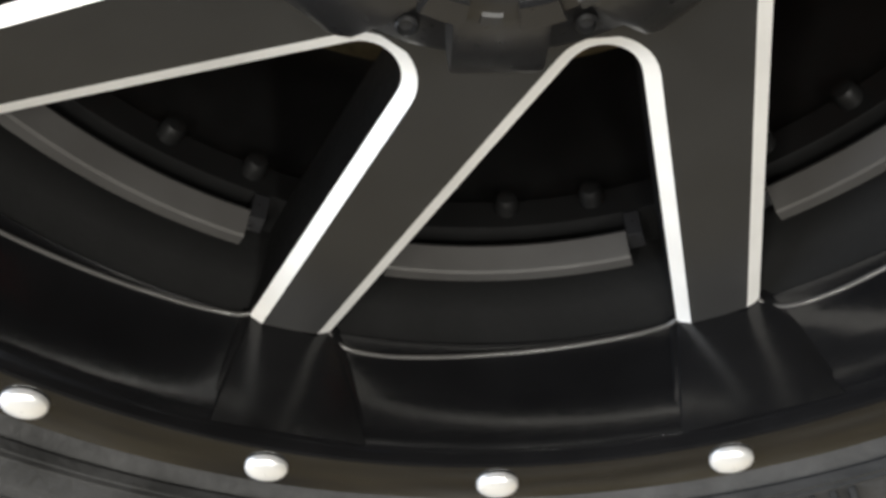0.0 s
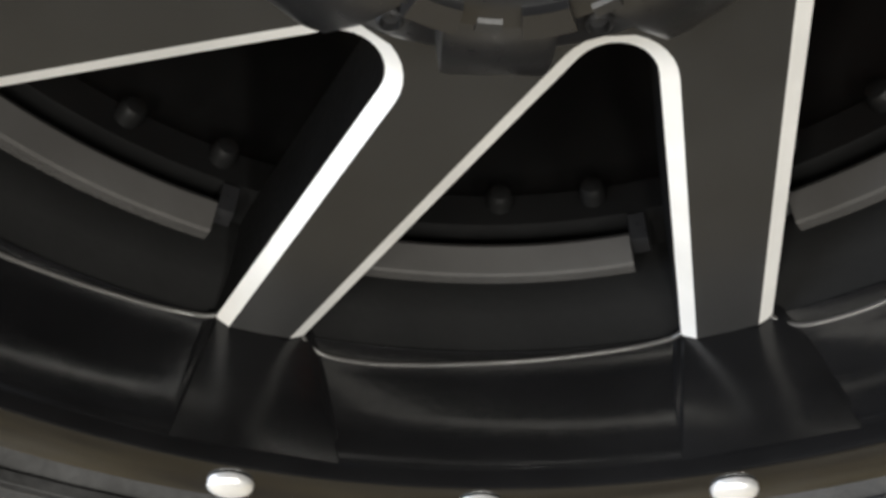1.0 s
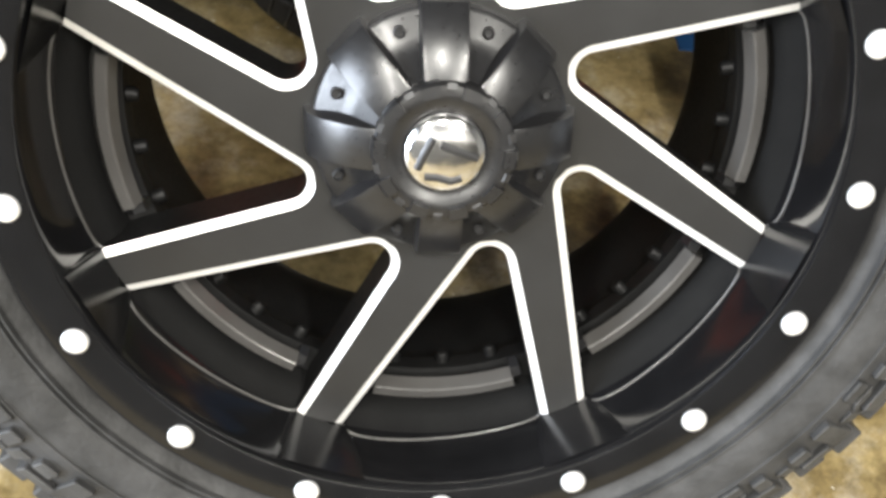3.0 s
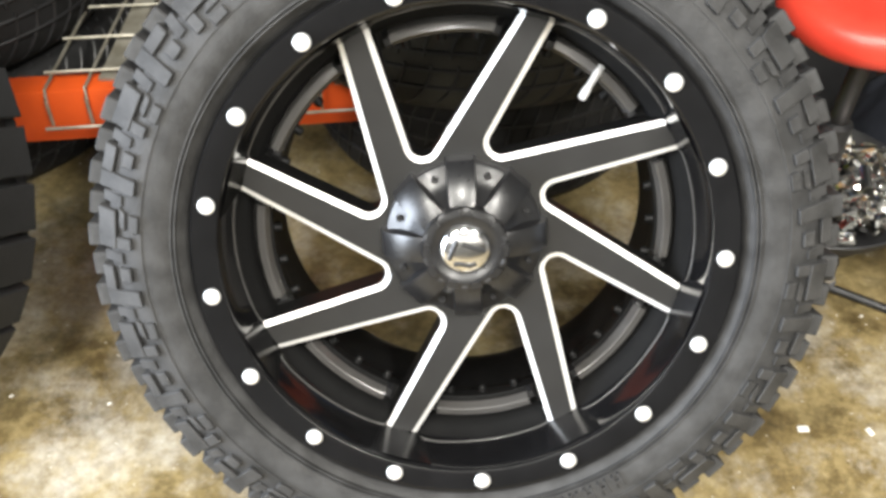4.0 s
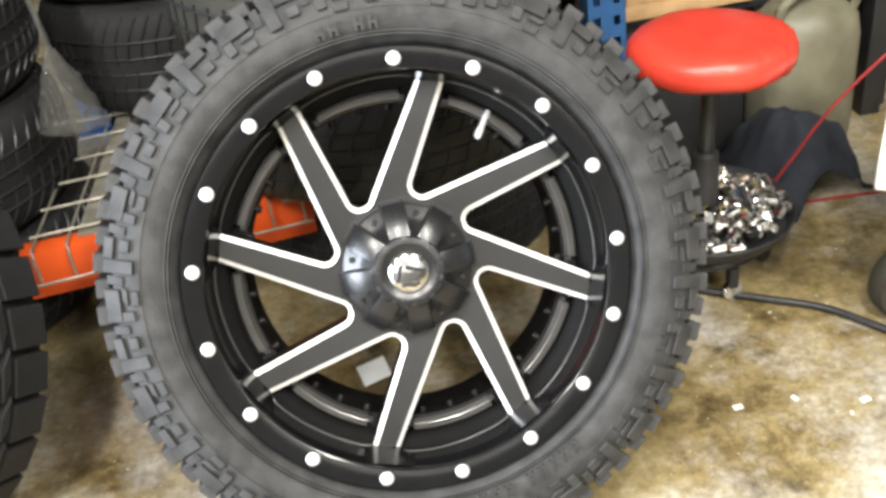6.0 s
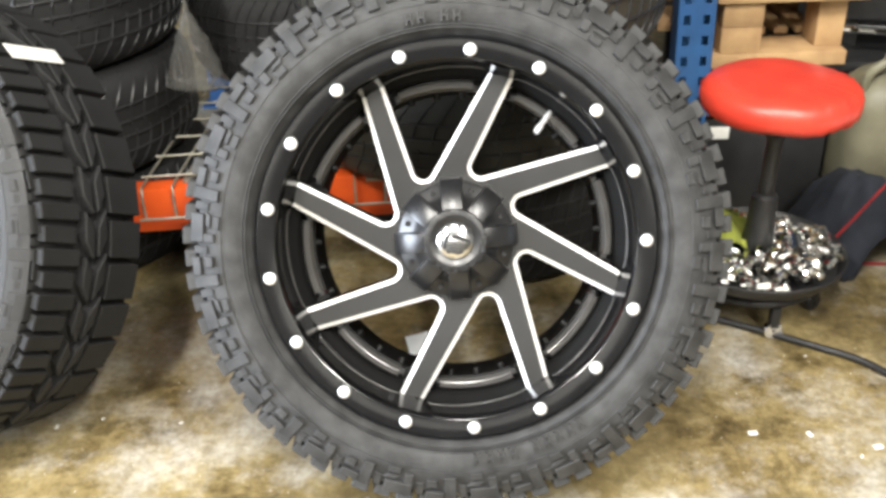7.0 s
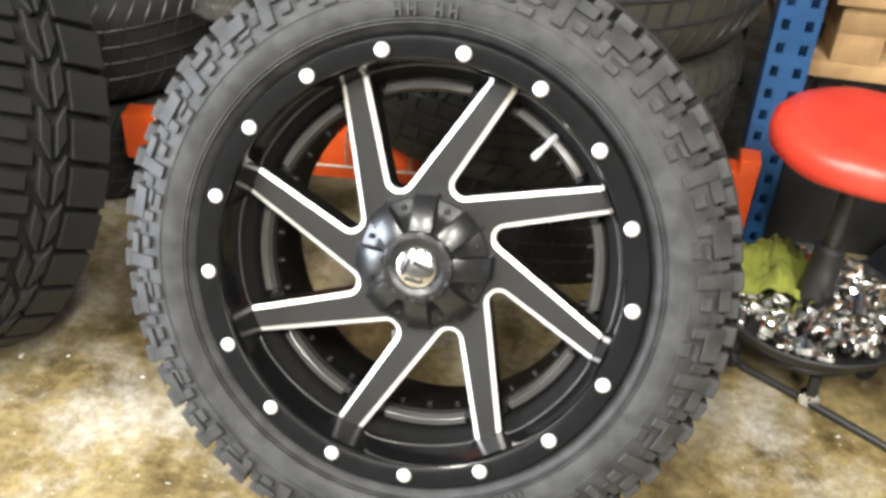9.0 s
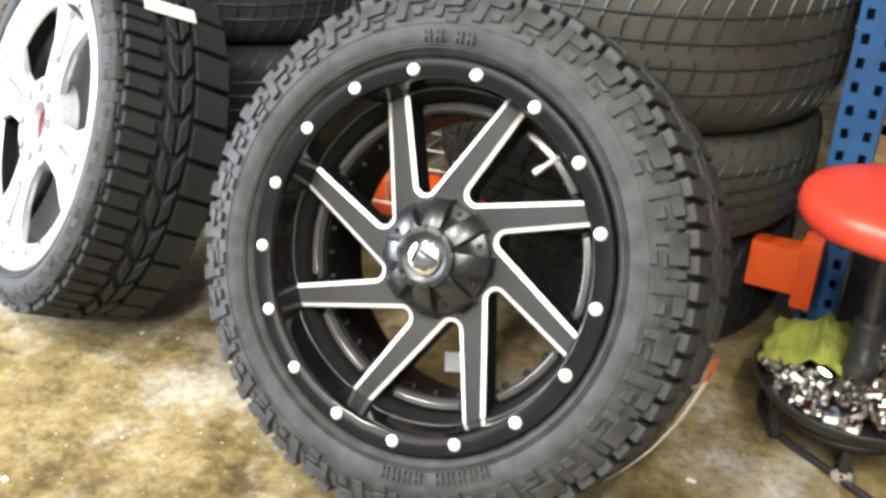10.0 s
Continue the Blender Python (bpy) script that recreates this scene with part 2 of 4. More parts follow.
plain("wall_south_upper", (-5, -5.2, 2.3), (5, -5, 4.6), WHITEWALL, "unseen upper front wall, white to brighten reflections in the wheel", "wall")
plain("wall_west_a", (-5.2, -5, 0), (-5, -3.5, 4.6), PLASTER, "painted wall beside the open workshop door", "wall")
plain("wall_west_b", (-5.2, -0.3, 0), (-5, 4, 4.6), PLASTER, "painted wall beside the open workshop door", "wall")
plain("wall_west_c", (-5.2, -3.5, 3.0), (-5, -0.3, 4.6), PLASTER, "painted wall over the open workshop door", "wall")


# ---- the alloy wheel with its mud tyre ----
LEAN, HUB = 24.0, 0.462
WHEEL = pose(0, 0, HUB, -LEAN, 0, 0)


def mud_tyre(m, R, bead, depth, pitches, label, rubber=RUBBER):
    """A mud-terrain tyre: R over the lugs, bead radius, depth from face to back."""
    top = thing("tyre", m, label, "tyre")
    h = R - bead
    base = R - 0.016
    half = [(bead - 0.004, 0.020), (bead + 0.002, 0.006), (bead + 0.012, -0.003), (bead + 0.24 * h, -0.010), (bead + 0.42 * h, -0.010), (bead + 0.58 * h, -0.004),
            (bead + 0.72 * h, 0.006), (base - 0.012, 0.018), (base - 0.004, 0.034), (base, 0.06)]
    prof = half + [(r, depth - d) for r, d in reversed(half)]
    part("carcass", lathe(bmesh.new(), prof, 128), rubber, top, angle=40)
    for rr in (bead + 0.10 * h, bead + 0.135 * h, bead + 0.40 * h):
        dd = -0.003 - 0.007 * min(1.0, (rr - bead) / (0.24 * h)) if rr < bead + 0.24 * h else -0.010
        part("sidewall_rib", lathe(bmesh.new(), [(rr - 0.0016, dd + 0.003), (rr - 0.0008, dd - 0.0012), (rr + 0.0008, dd - 0.0012), (rr + 0.0016, dd + 0.003)], 128), rubber, top)
    step = 360 / pitches

    def skin(r):
        for (r0, d0), (r1, d1) in zip(half[2:-1], half[3:]):
            if r0 <= r <= r1:
                return d0 + (d1 - d0) * (r - r0) / (r1 - r0)
        return half[-1][1]

    def hexa(corners, bevel=0.0016):
        bm = bmesh.new()
        vs = [bm.verts.new(c) for c in corners]
        for q in ((0, 1, 3, 2), (4, 6, 7, 5), (0, 4, 5, 1), (2, 3, 7, 6), (0, 2, 6, 4), (1, 5, 7, 3)):
            bm.faces.new([vs[i] for i in q])
        bmesh.ops.bevel(bm, geom=list(bm.edges), offset=bevel, segments=1, affect="EDGES")
        return bm

    def block(a0, a1, r0, r1, d0, d1, skew=0.0, drop=0.0):
        """A tread lug from angle a0 to a1 (degrees), radius r0 to r1, depth d0 to d1."""
        out = []
        for d in (d0, d1):
            k = skew * (d - d0) / (d1 - d0)
            for a in (a0, a1):
                for r in (r0, r1):
                    out.append(polar(r - (drop if d == d0 and r == r1 else 0), a + k, d))
        return hexa(out)

    def claw(a0, a1, r0, r1, proud, lean=0.0):
        """A raised block on the sidewall from angle a0 to a1 and radius r0 to r1."""
        out = []
        for sink in (0.012, -proud):
            for r in (r0, r1):
                for a in (a0, a1):
                    d = min(skin(r), 0.016) + sink
                    out.append(polar(r, a + (lean if r == r1 else 0), d))
        return hexa(out, 0.0012)

    def ring(name, bm, count, start=0.0, every=1.0):
        me = mesh_of(name, bm, rubber, 20)
        for i in range(count):
            o = new(name, me)
            o.parent = top
            o.matrix_basis = pose(0, 0, 0, 0, start + i * step * every, 0)

    s = step
    inner = depth * 0.36
    ring("shoulder_lug", block(0.00 * s, 0.36 * s, base - 0.008, R, 0.013, inner, 0.10 * s, 0.005), pitches)
    ring("shoulder_lug", block(0.50 * s, 0.86 * s, base - 0.008, R - 0.001, 0.017, inner * 0.90, 0.10 * s, 0.005), pitches)
    ring("shoulder_lug", block(0, 0.84 * s, base - 0.008, R, depth - inner, depth - 0.016, 0.10 * s), pitches, 0.5 * s)
    ring("centre_lug", block(0, 0.70 * s, base - 0.004, R + 0.002, inner + 0.010, depth * 0.5 - 0.004, 0.40 * s), pitches, 0.25 * s)
    ring("centre_lug", block(0, 0.70 * s, base - 0.004, R + 0.002, depth * 0.5 + 0.004, depth - inner - 0.010, -0.40 * s), pitches, 0.62 * s)
    # side biters: two shapes by turns, in two or three raised pieces each
    n2, q0, q1 = pitches // 2, bead + 0.43 * h, base - 0.002
    mid = bead + 0.64 * h
    ring("side_claw", claw(0.02 * s, 0.30 * s, q0 + 0.004, q1, 0.007), n2, 0, 2)
    ring("side_claw", claw(0.30 * s, 0.72 * s, mid + 0.008, q1, 0.007), n2, 0, 2)
    ring("side_claw", claw(0.46 * s, 0.72 * s, q0 + 0.010, mid, 0.006), n2, 0, 2)
    ring("side_block", claw(0.05 * s, 0.70 * s, mid, q1, 0.008), n2, s, 2)
    ring("side_block", claw(0.05 * s, 0.26 * s, q0 + 0.006, mid, 0.006), n2, s, 2)
    ring("side_bar", claw(0.36 * s, 0.68 * s, q0 - 0.002, q0 + 0.009, 0.005), n2, s, 2)
    ring("side_bar", claw(0.36 * s, 0.68 * s, q0 + 0.013, mid - 0.003, 0.004, 0.1 * s), n2, s, 2)
    ring("side_bar", claw(0.78 * s, 0.97 * s, mid - 0.006, q1 - 0.004, 0.0035), pitches, 0)
    return top


tyre_main = mud_tyre(WHEEL, 0.405, 0.293, 0.262, 36, "black mud-terrain truck tyre with chunky tread lugs, leaning in the workshop")
# worn-out moulded lettering on the sidewall: plain raised bars
bar = bmesh.new()
box(bar, (-0.0055, -0.0130, 0.311), (-0.0025, -0.006, 0.328), 0.0006)
box(bar, (0.0025, -0.0130, 0.311), (0.0055, -0.006, 0.328), 0.0006)
box(bar, (-0.0024, -0.0128, 0.3175), (0.0024, -0.006, 0.3215), 0.0006)
bar_me = mesh_of("lettering_bar", bar, RUBBER)
for a in (146, 149.2, 152.4, 155.6, 158.8, 165, 168.2, 171.4, 174.6, 349, 352.2, 358, 1.2):
    o = new("lettering_bar", bar_me)
    o.parent = tyre_main
    o.matrix_basis = pose(0, 0, 0, 0, a, 0)

wheel = thing("alloy_wheel", WHEEL, "black alloy truck wheel with eight milled swept spokes inside the tyre", "wheel")

lip = [(0.286, 0.020), (0.2915, 0.004), (0.2905, 0.0005), (0.288, -0.0012), (0.264, -0.0001), (0.2617, 0.0009), (0.2604, 0.0034),
       (0.2590, 0.012), (0.2572, 0.030), (0.2556, 0.046), (0.2535, 0.056), (0.2525, 0.059), (0.262, 0.070), (0.286, 0.060)]
part("lip", lathe(bmesh.new(), lip, 160, closed=True), GLOSS, wheel, "gloss black outer lip")
gutter = [(0.2530, 0.0595), (0.2500, 0.0660), (0.2450, 0.0720), (0.2415, 0.078), (0.2400, 0.086), (0.2385, 0.100), (0.236, 0.120), (0.262, 0.110), (0.262, 0.075)]
part("gutter", lathe(bmesh.new(), gutter, 128, closed=True), GUTTER, wheel, "dull black gutter behind the lip")
barrel = [(0.2390, 0.098), (0.2300, 0.100), (0.2195, 0.102), (0.2190, 0.118), (0.2215, 0.122), (0.2215, 0.135), (0.2215, 0.205), (0.228, 0.232), (0.252, 0.240), (0.268, 0.243), (0.286, 0.240),
          (0.286, 0.234), (0.262, 0.232), (0.238, 0.224), (0.230, 0.205), (0.230, 0.135), (0.240, 0.115)]
part("barrel", lathe(bmesh.new(), barrel, 128, closed=True), BARREL, wheel, "dark inner barrel")

rv = bmesh.new()
lathe(rv, [(0.0092, 0.0), (0.0092, -0.0018), (0.0085, -0.0030), (0.0060, -0.0042), (0.0030, -0.0048), (0.0003, -0.0050)], 20)
rv_me = mesh_of("rivet", rv, RIVET, 50)
for k in range(17):
    o = new("rivet", rv_me)
    o.parent = wheel
    o.matrix_basis = Matrix.Translation(polar(0.274, 5.2 + k * 360 / 17, -0.0008))

ANG_L, ANG_R, R_TIP = 200.3, 191.9, 0.2505
CORNER_R, CORNER_A, FILLET = 0.0848, 187.5, 0.0145
MILL, MILL_DROP, LEG = 0.0058, 0.0034, 6


def face_depth(p):
    r = p.length
    return 0.0665 - 0.0125 * min(1.0, max(0.0, (r - 0.09) / 0.158))


def window_line(j):
    """The edge of the opening on the clockwise side of spoke j: tip, fillet, tip of the next spoke."""
    a = polar(R_TIP, ANG_L + 45 * j)
    c = polar(CORNER_R, CORNER_A + 45 * j)
    b = polar(R_TIP, ANG_R + 45 * (j + 1))
    u, v = (a - c).normalized(), (b - c).normalized()
    half = u.angle(v) / 2
    t = FILLET / math.tan(half)
    mid = c + (u + v).normalized() * (FILLET / math.sin(half))
    p0, p1 = c + u * t - mid, c + v * t - mid
    pts = [a.lerp(c + u * t, i / LEG) for i in range(LEG)]
    n = 12
    ang = p0.angle(p1)
    axis = p0.cross(p1).normalized()
    for i in range(n + 1):
        pts.append(mid + Matrix.Rotation(ang * i / n, 3, axis) @ p0)
    pts += [b.lerp(c + v * t, 1 - i / LEG) for i in range(1, LEG + 1)]
    return pts, mid


def offset(pts, mid, w):
    """Move a window edge away from the opening by w."""
    out = []
    inside = (pts[0] + pts[-1] + mid) / 3
    for i, p in enumerate(pts):
        d = (pts[min(i + 1, len(pts) - 1)] - pts[max(i - 1, 0)]).normalized()
        nrm = d.cross(Vector((0, 1, 0))).normalized()
        ref = mid if LEG <= i < len(pts) - LEG else inside
        if nrm.dot(ref - p) > 0:
            nrm = -nrm
        out.append(p + nrm * w)
    return out


lines = [window_line(j) for j in range(8)]
outer = [offset(p, m, MILL) for p, m in lines]


def at_depth(p, extra=0.0):
    return Vector((p.x, face_depth(p) + extra, p.z))


for j in range(8):
    bm = bmesh.new()
    pts = lines[j][0]
    a = [bm.verts.new(at_depth(p)) for p in outer[j]]
    b = [bm.verts.new(at_depth(p, MILL_DROP)) for p in pts]
    for i in range(len(a) - 1):
        bm.faces.new((a[i], a[i + 1], b[i + 1], b[i]))
    part("milled_edge", bm, MILLED, wheel, "bright milled edge of the spoke window", 50)

    # spoke: face between two windows, with deep side walls
    bm = bmesh.new()
    k = len(pts) // 2
    prev = (j - 1) % 8
    right = outer[j][:k + 1]
    left = outer[prev][k:]
    hub_a = polar(0.055, math.degrees(math.atan2(right[-1].x, right[-1].z)))
    hub_b = polar(0.055, math.degrees(math.atan2(left[0].x, left[0].z)))
    rail_a = [bm.verts.new(at_depth(p)) for p in right + [hub_a]]
    rail_b = [bm.verts.new(at_depth(p)) for p in list(reversed(left)) + [hub_b]]
    for i in range(len(rail_a) - 1):
        bm.faces.new((rail_a[i], rail_a[i + 1], rail_b[i + 1], rail_b[i]))
    spoke = part("spoke", bm, SATIN, wheel, "satin black swept spoke", 30)
    bm = bmesh.new()
    for seq in (lines[j][0][:k + 1], lines[prev][0][k:]):
        t = [bm.verts.new(at_depth(p, MILL_DROP)) for p in seq]
        m = [bm.verts.new(at_depth(p * 0.997, 0.020)) for p in seq]
        d = [bm.verts.new(at_depth(p * 0.990, 0.046)) for p in seq]
        for i in range(len(t) - 1):
            bm.faces.new((t[i], t[i + 1], m[i + 1], m[i]))
            bm.faces.new((m[i], m[i + 1], d[i + 1], d[i]))
    part("flank", bm, BARREL, spoke, "dull black side of the spoke", 30)

    # the black foot that carries the spoke up into the lip
    bm = bmesh.new()
    rl, rr = ANG_L + 45 * j, ANG_R + 45 * j
    q = [polar(0.2498, rl + 0.2, 0.0565), polar(0.2498, rr - 0.2, 0.0565), polar(0.2598, rr - 5.2, 0.0045), polar(0.2598, rl + 2.2, 0.0045),
         polar(0.253, rl + 0.9, 0.080), polar(0.253, rr - 0.9, 0.080), polar(0.266, rr - 6.0, 0.03), polar(0.266, rl + 3.0, 0.03)]
    vs = [bm.verts.new(p) for p in q]
    for s4 in ((0, 1, 2, 3), (0, 3, 7, 4), (1, 5, 6, 2), (4, 5, 1, 0), (3, 2, 6, 7), (4, 7, 6, 5)):
        bm.faces.new([vs[i] for i in s4])
    bmesh.ops.bevel(bm, geom=list(bm.edges), offset=0.0019, segments=2, affect="EDGES")
    part("spoke_foot", bm, FOOT, wheel, "gloss black spoke foot running into the lip")

    # rolled edge of the pocket, swept round from one spoke tip to the next
    ra, rb = ANG_L + 45 * j, ANG_R + 45 * (j + 1)
    rim = [polar(R_TIP - 0.001, ra - 0.1, 0.0580), polar(0.2526, ra + 1.5, 0.0578), polar(0.2533, ra + 6.0, 0.0564), polar(0.2536, ra + 14.0, 0.0548)]
    rim += [polar(0.2540, ra + 22.0, 0.0530), polar(0.2543, rb - 9.0, 0.0515), polar(0.2544, rb - 6.0, 0.0510), polar(0.2541, rb - 3.0, 0.0515)]
    rim += [polar(0.2532, rb - 1.2, 0.0535), polar(0.2518, rb - 0.3, 0.0560), polar(R_TIP - 0.001, rb + 0.1, 0.0572)]
    bm = bmesh.new()
    # bead in the lighter grey draws the highlight along the pocket edge
    tube(bm, curve_points(rim, 60), 0.0012, 8)
    part("pocket_rim", bm, LEDGE, wheel, "rolled edge of the lip pocket, lighter grey for its highlight", 60)

    # stepped ledge of the barrel between two spokes
    a0, a1 = ANG_L + 45 * j + 3.2, ANG_R + 45 * (j + 1) - 5.0
    bm = bmesh.new()
    ledge = [(0.2400, 0.104), (0.2390, 0.090), (0.2335, 0.0810), (0.2260, 0.0790), (0.2245, 0.0797), (0.2205, 0.0905), (0.2215, 0.0930), (0.2360, 0.104)]
    lathe(bm, ledge, 20, radians(a0), radians(a1), closed=True)
    # lighter than the barrel, so the ledge looks lit
    part("barrel_ledge", bm, LEDGE, wheel, "stepped ledge of the barrel, lightened to grey where light falls")
    for aa in (a0 - 1.0, a1 + 1.0):
        bm = bmesh.new()
        lathe(bm, [(0.2400, 0.118), (0.2380, 0.096), (0.2300, 0.088), (0.2215, 0.089), (0.2185, 0.100)], 2, radians(aa - 0.9), radians(aa + 0.9), closed=True)
        part("ledge_rib", bm, CAPPAINT, wheel)

# small round bumps in a ring on the inner barrel
st_me = mesh_of("stud", turned(bmesh.new(), [(0.0056, -0.004), (0.0056, 0.006), (0.0044, 0.0085), (0.0016, 0.0092)], 12), BARREL, 50)
for k in range(34):
    o = new("stud", st_me)
    o.parent = wheel
    p = polar(0.2192, 3 + k * 360 / 34, 0.113)
    o.matrix_basis = Matrix.Translation(p) @ Vector((-p.x, 0, -p.z)).to_track_quat("Z", "Y").to_matrix().to_4x4()

# hub plate behind the cap
part("hub_plate", lathe(bmesh.new(), [(0.001, 0.0695), (0.070, 0.0690), (0.078, 0.0692), (0.080, 0.080), (0.076, 0.125), (0.060, 0.150), (0.001, 0.155)], 64), SATIN, wheel)

# centre cap: eight ridges with pockets between them
RIDGE0 = -4.5


cap = bmesh.new()
lathe(cap, [(0.040, 0.026), (0.047, 0.0285), (0.060, 0.043), (0.070, 0.0515), (0.084, 0.0560), (0.0868, 0.0585), (0.0875, 0.0672)], 96)
centre_cap = part("centre_cap", cap, CAPPAINT, wheel, "black eight-ribbed centre cap", 28)
for k in range(8):
    turn = pose(0, 0, 0, 0, RIDGE0 + 45 * k, 0)
    bm = bmesh.new()
    rows = []
    for r, d, half in ((0.042, 0.0225, 0.0140), (0.050, 0.0240, 0.0142), (0.064, 0.0300, 0.0146), (0.080, 0.0405, 0.0150), (0.0895, 0.0515, 0.0152), (0.0925, 0.0660, 0.0156)):
        rows.append([bm.verts.new(turn @ Vector(p)) for p in ((-half - 0.0030, d + 0.030, r), (-half, d + 0.0008, r), (-half + 0.0022, d, r), (half - 0.0022, d, r), (half, d + 0.0008, r), (half + 0.0030, d + 0.030, r))])
    for p, q in zip(rows[:-1], rows[1:]):
        for i in range(5):
            bm.faces.new((p[i], p[i + 1], q[i + 1], q[i]))
    part("cap_ridge", bm, CAPPAINT, centre_cap, "satin black ridge of the cap", 28)
for k in range(8):
    bm = bmesh.new()
    lathe(bm, [(0.0040, 0.004), (0.0040, -0.002), (0.0030, -0.003), (0.0028, 0.0), (0.0003, 0.0)], 16)
    o = part("cap_screw", bm, BLACK, centre_cap)
    o.matrix_basis = Matrix.Translation(polar(0.0755, 22.5 + 45 * k + RIDGE0, 0.0525))
collar = [(0.0470, 0.0360), (0.0465, 0.0200), (0.0450, 0.0175), (0.0400, 0.0165), (0.0340, 0.0165), (0.0310, 0.0185), (0.0275, 0.0190), (0.0268, 0.0240)]
part("collar", lathe(bmesh.new(), collar, 96), CAPPAINT, centre_cap, "black collar ring with square notches", 40)
for k in range(10):
    a = 18 + 36 * k
    bm = bmesh.new()
    lathe(bm, [(0.0478, 0.0280), (0.0478, 0.0170), (0.0460, 0.0142), (0.0385, 0.0135), (0.0375, 0.0280)], 5, radians(a - 8), radians(a + 8), closed=True)
    part("collar_tab", bm, CAPPAINT, centre_cap)
    bm = bmesh.new()
    lathe(bm, [(0.0472, 0.0220), (0.0468, 0.0176), (0.0430, 0.0162), (0.0405, 0.0180)], 3, radians(a + 14), radians(a + 22), closed=True)
    part("collar_slot", bm, BLACK, centre_cap)
part("cap_badge", lathe(bmesh.new(), [(0.0272, 0.0240), (0.0268, 0.0170), (0.0255, 0.0150), (0.0210, 0.0132), (0.0140, 0.0116), (0.0070, 0.0108), (0.0003, 0.0105)], 64), BADGE, centre_cap, "domed chrome badge", 60)


def dome(x, z):
    return (x, 0.0108 + 0.0030 * (x * x + z * z) / 0.021 ** 2, z)


for stroke in ([(-0.004, 0.008), (0.006, 0.005), (0.021, 0.000)], [(-0.009, 0.012), (-0.013, 0.002), (-0.017, -0.010)], [(-0.012, -0.015), (-0.004, -0.0145), (0.005, -0.0165), (0.012, -0.014)]):
    bm = bmesh.new()
    tube(bm, [dome(x, z) for x, z in stroke], 0.0029, 10)
    part("emblem_stroke", bm, BLACK, centre_cap, "dark stroke of the badge emblem")
# valve stem
bm = bmesh.new()
turned(bm, [(0.0042, 0.0), (0.0046, 0.010), (0.0040, 0.012), (0.0038, 0.030), (0.0048, 0.031), (0.0048, 0.043), (0.0040, 0.045)], 16)
valve = part("valve_stem", bm, RIVET, wheel, "chrome tyre valve stem")
va = polar(0.235, 37.5, 0.085)
inward = (polar(0.198, 37.5, 0.060) - va).normalized()
valve.matrix_basis = Matrix.Translation(va) @ inward.to_track_quat("Z", "Y").to_matrix().to_4x4()

# paper tag hanging inside the barrel, and the label strip on the tread
bm = bmesh.new()
box(bm, (-0.026, -0.0006, -0.019), (0.026, 0.0006, 0.019), 0, pose(0, 0, 0, 10, -14, 0))
o = tagged(part("paper_tag", bm, WHITE), "small white paper tag behind the alloy wheel", "tag")
o.matrix_world = pose(-0.079, 0.305, 0.070, -35, 0, 0)
strip = thing("tread_label", WHEEL, "white and orange paper label strip on the tyre tread", "label")
bm = bmesh.new()
lathe(bm, [(0.4120, 0.226), (0.4135, 0.262), (0.4145, 0.262), (0.4130, 0.226)], 24, radians(103), radians(136), closed=True)
part("paper", bm, WHITE, strip)
bm = bmesh.new()
lathe(bm, [(0.4120, 0.226), (0.4135, 0.262), (0.4145, 0.262), (0.4130, 0.226)], 6, radians(97.5), radians(102.9), closed=True)
part("orange_end", bm, ORANGE, strip, "orange printed end")


# ---- street tyres in stacks ----
def street_tyre(R, bead, width, label, group, rubber):
    top = thing("street_tyre", Matrix(), label, "tyre", group)
    w = width / 2
    prof = [(bead, -w * 0.72), (bead + 0.012, -w * 0.86), (bead + 0.04, -w), (R - 0.05, -w), (R - 0.02, -w * 0.88), (R - 0.006, -w * 0.70), (R, -w * 0.45)]
    prof = prof + [(r, -z) for r, z in reversed(prof)] + [(bead - 0.008, w * 0.5), (bead - 0.008, -w * 0.5)]
    bm = bmesh.new()
    cols2 = []
    for i in range(96):
        a = 2 * math.pi * i / 96
        cols2.append([bm.verts.new((r * math.cos(a), r * math.sin(a), z)) for r, z in prof])
    for i in range(96):
        p, q = cols2[i], cols2[(i + 1) % 96]
        for k in range(len(prof)):
            bm.faces.new((p[k], p[(k + 1) % len(prof)], q[(k + 1) % len(prof)], q[k]))
    part("carcass", bm, rubber, top)
    bm = bmesh.new()
    n = 62
    for i in range(n):
        a = 2 * math.pi * i / n
        for sg in (-1, 1):
            pts = []
            for k in range(7):
                z = sg * w * (0.06 + 0.145 * k)
                rr = R + 0.0012 - (0.0, 0.0, 0.0, 0.001, 0.005, 0.014, 0.034)[k]
                aa = a + (0.07 if sg > 0 else 0) + sg * 0.0042 * k * k
                pts.append((rr * math.cos(aa), rr * math.sin(aa), z))
            tube(bm, pts, 0.0026, 5)
    part("tread_groove", bm, BLACK, top, "dark sipes across the tread")
    for z in (-0.42, -0.14, 0.14, 0.42):
        bm = bmesh.new()
        rr = R + 0.0004
        tube(bm, [(rr * math.cos(i * math.pi / 48), rr * math.sin(i * math.pi / 48), z * w) for i in range(97)], 0.0034, 6)
        part("tread_channel", bm, BLACK, top, "dark channel round the tread", 60)
    return top


def stack(x, y, z0, widths, R, jitter, label, group, rubber):
    z, made = z0, {}
    for w in widths:
        m = pose(x + random.uniform(-jitter, jitter), y + random.uniform(-jitter, jitter), z + w / 2, 0, 0, random.uniform(0, 360))
        if w in made:
            copy_thing(made[w], m)
        else:
            made[w] = street_tyre(R, R * 0.62, w - 0.002, label, group, rubber)
            made[w].matrix_basis = m
        z += w


